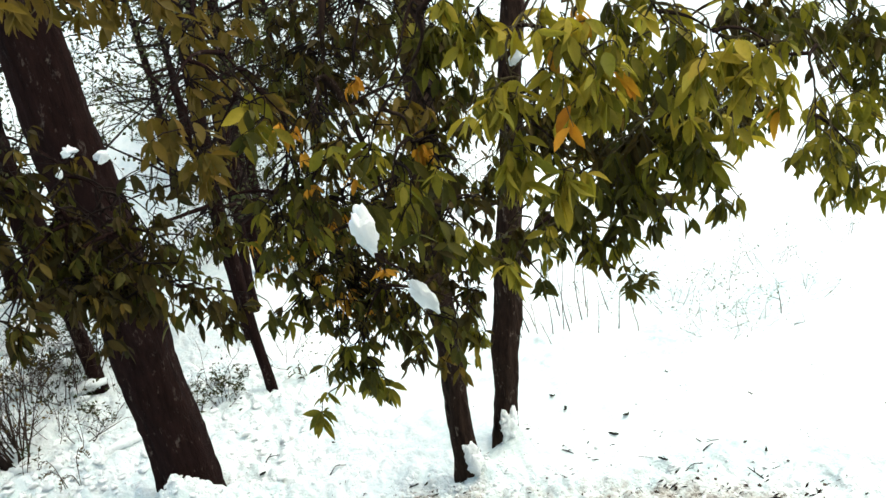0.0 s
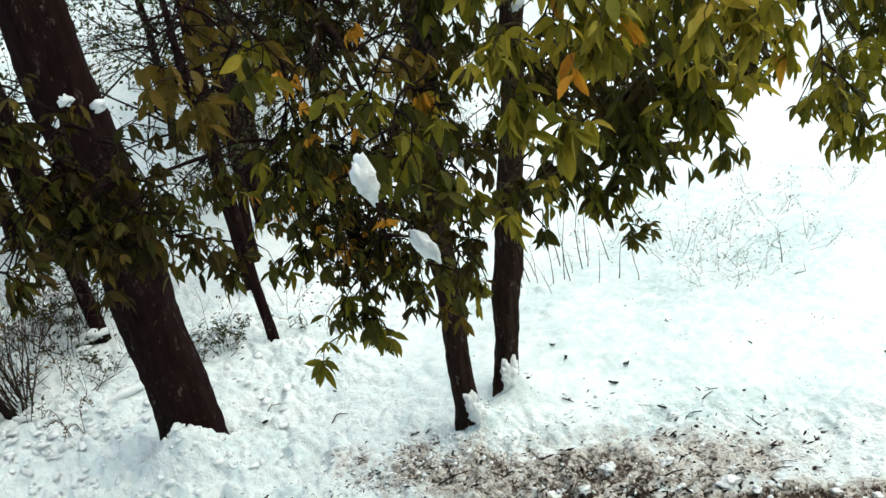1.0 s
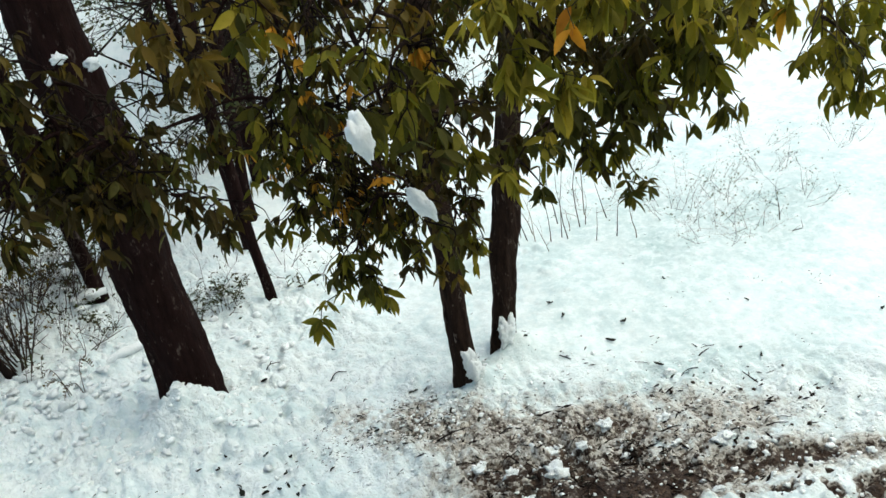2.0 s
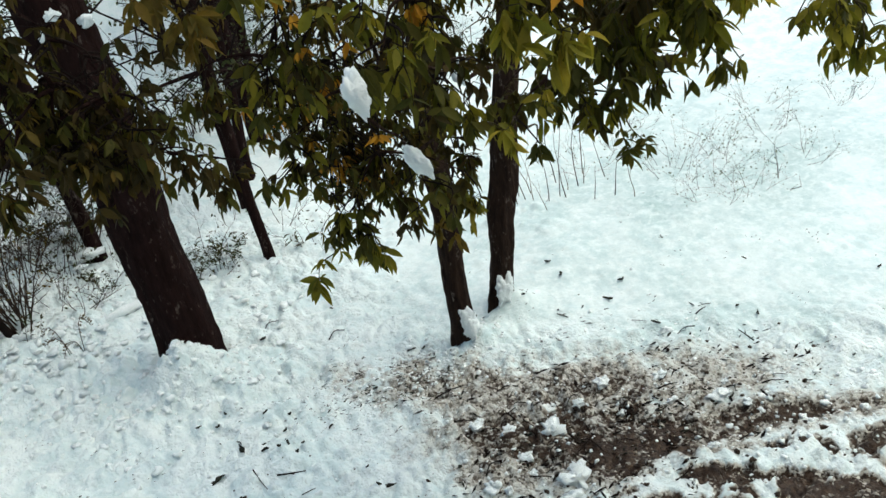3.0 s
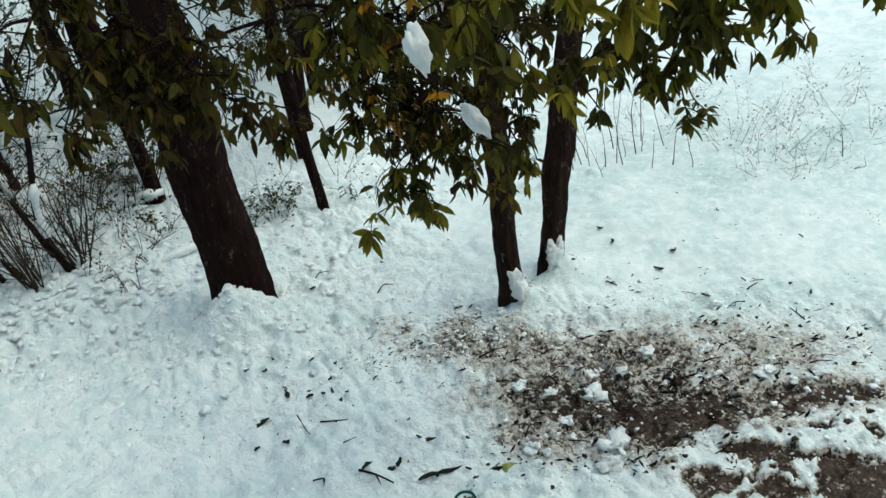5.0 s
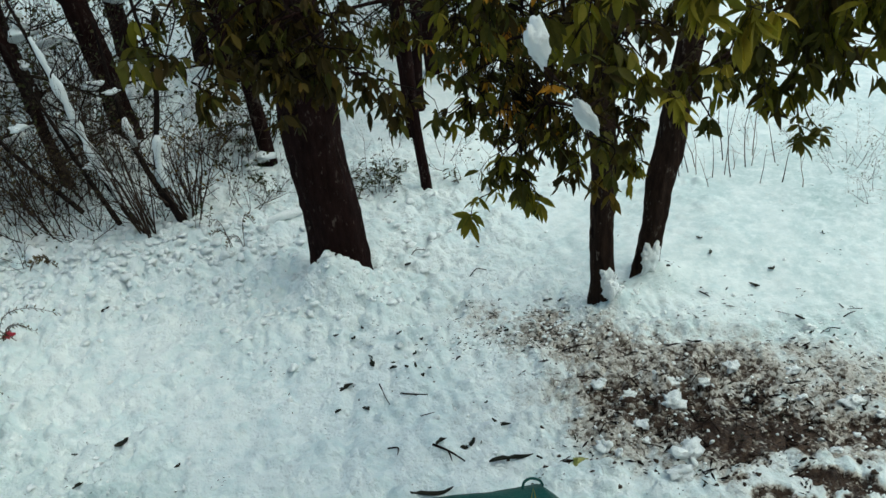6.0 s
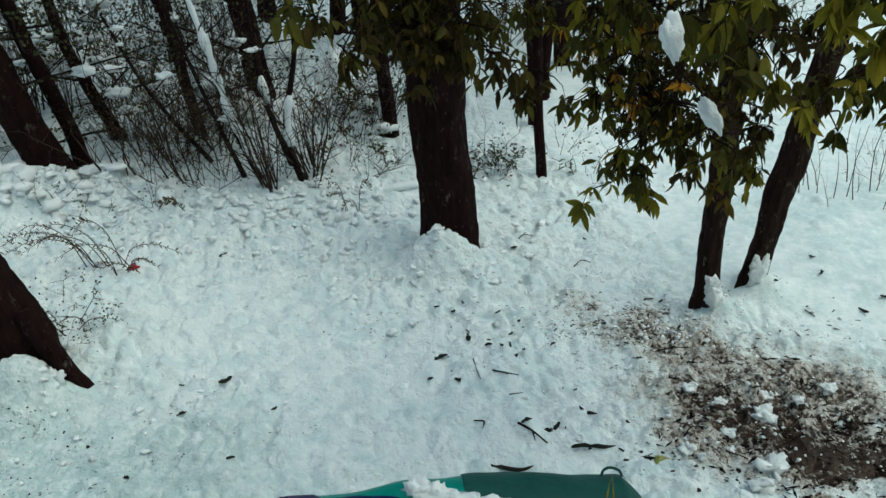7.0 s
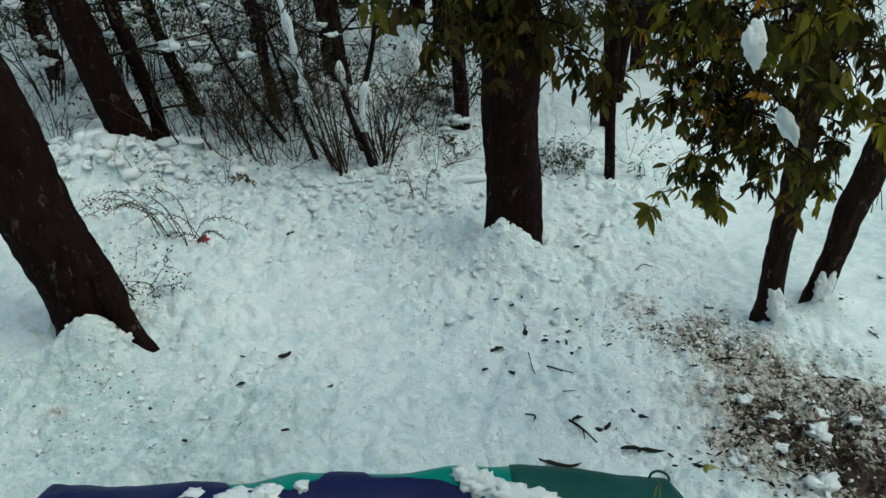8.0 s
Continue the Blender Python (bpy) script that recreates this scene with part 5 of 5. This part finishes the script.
snow_heap("small patch of snow stuck on bark", (0.77, 8.55, 3.98), (0.05, 0.03, 0.045), 150, 3, "snow_patch")
snow_heap("small patch of snow stuck on bark", (0.43, 8.56, 3.92), (0.03, 0.03, 0.045), 151, 2, "snow_patch")


# ---- litter on the snow ----
def fallen_leaf(at, length, width, turn, seed, name="fallen_leaf", label="dark withered leaf lying on snow", curl=0.12, group=""):
    """A long curled leaf with a little thickness."""
    r = random.Random(seed)
    acc = Acc()
    n = 9
    for i in range(n):
        u = i / (n - 1)
        w = width * (math.sin(math.pi * min(1, 0.06 + u * 0.97)) ** 0.6) * r.uniform(0.45, 1.2) * 0.5
        z = curl * length * (u - 0.5) ** 2 * 2 + r.uniform(0, 0.004)
        y = length * 0.16 * math.sin(u * 3.4 + seed)
        for side, lift in ((-1, 0.35), (0, 0.0), (1, 0.35)):
            acc.v.append(Vector((length * (u - 0.5), y + side * w, z + lift * w + 0.004)))
        for side, lift in ((1, 0.35), (0, 0.0), (-1, 0.35)):
            acc.v.append(Vector((length * (u - 0.5), y + side * w * 0.96, z + lift * w - 0.004)))
    for i in range(n - 1):
        for k in range(6):
            a, b = i * 6 + k, i * 6 + (k + 1) % 6
            acc.f.append((a, a + 6, b + 6, b))
    acc.f.append(tuple(range(6)))
    acc.f.append(tuple((n - 1) * 6 + k for k in reversed(range(6))))
    ob = new(name, acc.mesh(name, DEAD_LEAF))
    ob.matrix_world = pose(at[0], at[1], ground_z(*at) + 0.012, 0, 0, turn)
    return tagged(ob, label, "leaf", group)


LONG = "long dark withered leaf lying on snow"
fallen_leaf((1.59, 5.75), 0.34, 0.055, 12, 1, label=LONG)
fallen_leaf((0.92, 5.62), 0.32, 0.05, 8, 2, label=LONG)
fallen_leaf((1.64, 6.17), 0.17, 0.04, -40, 3, label=LONG)
fallen_leaf((0.76, 7.20), 0.05, 0.13, 5, 4)
fallen_leaf((0.48, 6.99), 0.15, 0.05, 8, 5)
fallen_leaf((0.93, 7.09), 0.07, 0.045, 0, 6)
fallen_leaf((0.94, 7.19), 0.05, 0.03, 20, 7)
fallen_leaf((-1.74, 6.55), 0.12, 0.04, 65, 8)
fallen_leaf((-0.97, 6.50), 0.06, 0.03, 50, 9)
fallen_leaf((-1.42, 6.93), 0.13, 0.06, 20, 10)
fallen_leaf((1.16, 6.95), 0.06, 0.05, 30, 11)
fallen_leaf((0.60, 6.63), 0.07, 0.05, -60, 12)
fallen_leaf((0.37, 6.70), 0.06, 0.035, 40, 13)
fallen_leaf((1.35, 6.02), 0.10, 0.05, 80, 14)
fallen_leaf((1.28, 6.00), 0.07, 0.05, 20, 15)
fallen_leaf((0.66, 7.62), 0.05, 0.04, 20, 16)
fallen_leaf((-1.63, 8.9), 0.10, 0.06, 20, 17)
rl = random.Random(300)
G = "scattered withered leaves on the snow"
for i in range(44):
    if i < 24:
        x, y = rl.gauss(2.2, 1.3), rl.gauss(7.3, 0.7)
    elif i < 37:
        x, y = rl.gauss(5.0, 1.3), rl.gauss(6.6, 0.6)
    else:
        x, y = rl.gauss(-0.6, 2.0), rl.gauss(6.6, 0.8)
    if y < 5.6 and x < 1.9:
        continue
    fallen_leaf((x, y), rl.uniform(0.03, 0.11), rl.uniform(0.015, 0.045), rl.uniform(0, 180), 300 + i, group=G, curl=rl.uniform(0, 0.4))


def fallen_twig(points, radius, seed, label="thin dark broken twig lying on snow", fork=True, group=""):
    r = random.Random(seed)
    x, y = points[0]
    acc = Acc()
    path = [(px, py, ground_z(px, py) + radius * 0.6 + r.uniform(0, 0.02)) for px, py in points]
    path = smooth_path(path, 4)
    n = len(path)
    tube(acc, path, [radius * (1 - 0.5 * i / n) for i in range(n)], 6, 0.25, r)
    if fork:
        p = path[n // 2]
        d = (path[-1] - path[0]).normalized()
        q = p + (d + Vector((-d.y, d.x, 0)) * r.choice((-1, 1))).normalized() * (path[-1] - path[0]).length * 0.35
        tube(acc, [p, p.lerp(q, 0.5) + Vector((0, 0, 0.01)), q], [radius * 0.7, radius * 0.6, radius * 0.3], 5, 0.2, r)
    ob = new("fallen_twig", acc.mesh("fallen_twig", TWIG))
    return tagged(ob, label, "twig", group)


fallen_twig(((1.03, 6.03), (1.13, 5.93), (1.24, 5.84)), 0.011, 1)
fallen_twig(((0.76, 6.85), (0.78, 6.72), (0.80, 6.62)), 0.006, 2, fork=False)
fallen_twig(((0.92, 6.75), (1.02, 6.70), (1.14, 6.68)), 0.008, 3)
fallen_twig(((0.68, 6.12), (0.76, 6.09), (0.74, 6.02)), 0.007, 4)
fallen_twig(((1.02, 6.43), (1.14, 6.45)), 0.005, 5, fork=False)
fallen_twig(((2.45, 6.95), (2.6, 6.95), (2.75, 6.98)), 0.008, 6, fork=False)
fallen_twig(((-2.75, 7.35), (-2.6, 7.38)), 0.008, 7, fork=False)
fallen_twig(((1.98, 8.35), (2.07, 8.42), (2.17, 8.40)), 0.006, 8)
fallen_twig(((1.5, 8.92), (1.56, 9.0), (1.65, 8.92)), 0.006, 9)
G = "broken twigs on the soil"
for i in range(48):
    x, y = rl.gauss(3.8, 0.9), rl.gauss(5.9, 0.5)
    a, l = rl.uniform(0, 6.28), rl.uniform(0.06, 0.22)
    fallen_twig(((x, y), (x + math.cos(a) * l * 0.5, y + math.sin(a) * l * 0.5 + 0.01), (x + math.cos(a) * l, y + math.sin(a) * l)), rl.uniform(0.003, 0.008), 400 + i, "dark broken twig lying on the soil", i % 3 == 0, G)


def clods(name, material, label, category, spots, seed, sink=0.35):
    """Loose crumbs strewn over the ground, too many to tell apart."""
    r = random.Random(seed)
    acc = Acc()
    for count, cx, cy, sx, sy, small, large in spots:
        for _ in range(count):
            x, y = r.gauss(cx, sx), r.gauss(cy, sy)
            if y < 4.4 or y > 11:
                continue
            k = small + (large - small) * r.random() ** 2.5
            lumpy(acc, (x, y, ground_z(x, y) + k * (0.6 - sink)), (k * r.uniform(0.8, 1.3), k * r.uniform(0.8, 1.3), k * r.uniform(0.4, 0.8)), r, 0.55, 5, 7)
    return tagged(new(name, acc.mesh(name, material)), label, category, "", "stuff")


clods("snow_crumbs", SNOW, "loose white crumbs of snow strewn about", "snow", ((160, 3.2, 6.4, 1.0, 0.5, 0.006, 0.020), (160, 3.5, 5.95, 0.75, 0.36, 0.005, 0.020), (350, 2.4, 7.3, 0.5, 0.25, 0.006, 0.024), (300, 0.0, 7.8, 2.2, 1.0, 0.008, 0.025), (160, 0.6, 8.4, 0.6, 0.4, 0.012, 0.045), (120, -3.2, 6.7, 0.8, 0.5, 0.010, 0.035), (700, -1.5, 9.7, 1.8, 0.5, 0.015, 0.05), (220, 4.8, 5.0, 0.5, 0.35, 0.008, 0.03), (130, -4.0, 10.42, 0.9, 0.22, 0.03, 0.13), (60, -3.4, 9.7, 0.8, 0.5, 0.02, 0.06), (60, -0.6, 9.75, 0.5, 0.25, 0.02, 0.07)), 501)
clods("soil_crumbs", SOIL, "loose dark crumbs of soil strewn about", "soil", ((500, 3.7, 5.7, 0.8, 0.35, 0.005, 0.018), (90, 2.6, 7.0, 0.6, 0.25, 0.004, 0.012), (60, 4.2, 4.8, 0.7, 0.4, 0.008, 0.03), (50, 1.5, 7.2, 1.6, 0.5, 0.003, 0.009), (70, -2.7, 6.2, 0.5, 0.4, 0.003, 0.012), (50, -3.0, 6.5, 0.12, 0.08, 0.003, 0.010)), 502)


def litter(name, material, label, spots, seed):
    """Slivers of leaf and twig lying in drifts, too many to tell apart."""
    r = random.Random(seed)
    acc = Acc()
    for drifts, cx, cy, sx, sy, each, small, large in spots:
        for _ in range(drifts):
            px, py = r.gauss(cx, sx), r.gauss(cy, sy)
            for _ in range(r.randrange(1, each + 1)):
                x, y = r.gauss(px, 0.06), r.gauss(py, 0.04)
                if y < 4.4 or y > 11:
                    continue
                l = r.uniform(small, large)
                w = l * r.uniform(0.12, 0.35)
                t = r.gauss(0.2, 0.7) if r.random() < 0.7 else r.uniform(0, 6.28)
                a, b = Vector((math.cos(t), math.sin(t), r.uniform(-0.25, 0.25))), Vector((-math.sin(t), math.cos(t), r.uniform(-0.4, 0.4)))
                c = Vector((x, y, ground_z(x, y) + 0.008))
                acc.add([c - a * l, c + b * w, c + a * l, c - b * w, c + Vector((0, 0, w * 0.6 + 0.002))], [(0, 4, 1), (1, 4, 2), (2, 4, 3), (3, 4, 0), (0, 1, 2, 3)])
    return tagged(new(name, acc.mesh(name, material)), label, "litter", "", "stuff")


litter("leaf_litter", DEAD_LEAF, "slivers of dark leaf and bark lying in drifts", ((60, 2.40, 7.25, 0.32, 0.15, 8, 0.008, 0.026), (60, 2.1, 7.5, 0.7, 0.35, 5, 0.008, 0.028), (85, 3.7, 5.75, 0.8, 0.38, 8, 0.008, 0.04), (22, 4.9, 6.7, 1.1, 0.5, 4, 0.007, 0.024), (18, 5.6, 8.0, 1.2, 0.5, 3, 0.006, 0.018), (22, -1.4, 6.8, 1.4, 0.8, 5, 0.006, 0.022), (20, 0.8, 7.4, 1.0, 0.5, 5, 0.006, 0.025), (70, -3.0, 5.9, 0.8, 0.45, 5, 0.005, 0.02)), 503)
litter("twig_litter", TWIG, "fine broken twig ends lying on wet soil", ((55, 3.8, 5.75, 0.85, 0.36, 5, 0.015, 0.07), (10, 2.8, 6.9, 0.5, 0.25, 3, 0.02, 0.06)), 504)


def snow_lump(at, size, seed, label="lump of clean white snow lying on soil", sink=0.4):
    r = random.Random(seed)
    acc = Acc()
    blob(acc, (size[0], size[1], size[2] * 0.8), seed, 0.75, 14, 20)
    ob = new("snow_lump", acc.mesh("snow_lump", SNOW))
    ob.location = (at[0], at[1], ground_z(*at) + size[2] * sink)
    return tagged(ob, label, "snow", "lumps of snow on the soil")


snow_lump((2.54, 6.36), (0.075, 0.05, 0.03), 1)
snow_lump((3.06, 5.99), (0.075, 0.07, 0.06), 2)
snow_lump((2.93, 5.42), (0.10, 0.09, 0.09), 3)
snow_lump((3.02, 5.55), (0.06, 0.05, 0.05), 4)
snow_lump((2.82, 5.28), (0.09, 0.07, 0.06), 5)
snow_lump((2.35, 5.72), (0.06, 0.06, 0.06), 6)
snow_lump((2.44, 5.62), (0.035, 0.03, 0.03), 7)
snow_lump((3.20, 6.30), (0.09, 0.05, 0.03), 8, "flat plate of pale ice lying on soil", 0.2)
snow_lump((3.40, 6.10), (0.04, 0.04, 0.03), 9)
snow_lump((3.75, 6.25), (0.06, 0.05, 0.04), 10)
snow_lump((2.75, 6.15), (0.05, 0.04, 0.03), 11)
snow_lump((4.45, 5.55), (0.07, 0.06, 0.05), 12)
for i in range(9):
    k = rl.uniform(0.018, 0.045)
    snow_lump((rl.gauss(3.6, 0.8), rl.gauss(5.8, 0.45)), (k * 1.3, k, k * 0.7), 20 + i)


def scrap(name, label, at, size, colour, seed):
    """A crumpled scrap of plastic."""
    r = random.Random(seed)
    m = Nodes(name + "_plastic", 0.4)
    m.colour(m.mix(m.noise(m.coord(), 30), colour, tuple(c * 0.5 for c in colour)))
    acc = Acc()
    lumpy(acc, (0, 0, 0), size, r, 0.6, 6, 9)
    ob = new(name, acc.mesh(name, m.mat, False))
    ob.location = (at[0], at[1], ground_z(*at) + size[2] * 0.5)
    tagged(ob, label, "litter")


scrap("red_wrapper", "crumpled red wrapper lying in snow", (-2.52, 8.72), (0.05, 0.035, 0.03), (0.5, 0.02, 0.05), 1)
scrap("yellow_scrap", "crumpled yellow-green scrap lying by the soil", (2.11, 5.66), (0.05, 0.04, 0.018), (0.30, 0.31, 0.06), 2)


def log():
    ob = thing("fallen_log", "short fallen log capped with snow", "log")
    acc = Acc()
    z = ground_z(0.3, 10.05)
    tube(acc, smooth_path(((0.05, 10.0, z), (0.3, 10.05, z + 0.03), (0.6, 10.1, z + 0.02)), 5), [0.028] * 11, 10, 0.15, random.Random(5))
    part("wood", acc.mesh("wood", TWIG), ob)
    acc = Acc()
    tube(acc, smooth_path(((0.06, 9.99, z + 0.02), (0.3, 10.04, z + 0.05), (0.58, 10.09, z + 0.04)), 5), [0.015, 0.03, 0.05, 0.045, 0.055, 0.05, 0.05, 0.04, 0.045, 0.03, 0.015], 10, 0.5, random.Random(6))
    part("snow_cap", acc.mesh("snow_cap", SNOW), ob, "cap of white snow")


log()


def grass_blades():
    ob = thing("grass_tuft", "two yellow-green grass blades by the tarpaulin", "grass")
    for k, (dx, h) in enumerate(((0.0, 0.26), (0.05, 0.28))):
        acc = Acc()
        x, y = 1.44 + dx, 4.78
        z = 0.72
        for i in range(6):
            u = i / 5
            w = 0.010 * (1 - u)
            c = Vector((x + (0.03 - 0.05 * k) * u * u, y + 0.02 * u, z + h * u))
            acc.v += [c + Vector((-w, 0, 0)), c + Vector((0, -0.004, 0)), c + Vector((w, 0, 0))]
        for i in range(5):
            a = i * 3
            acc.f += [(a, a + 1, a + 4, a + 3), (a + 1, a + 2, a + 5, a + 4)]
        part("blade", acc.mesh("blade", LEAF["bright"]), ob)


grass_blades()
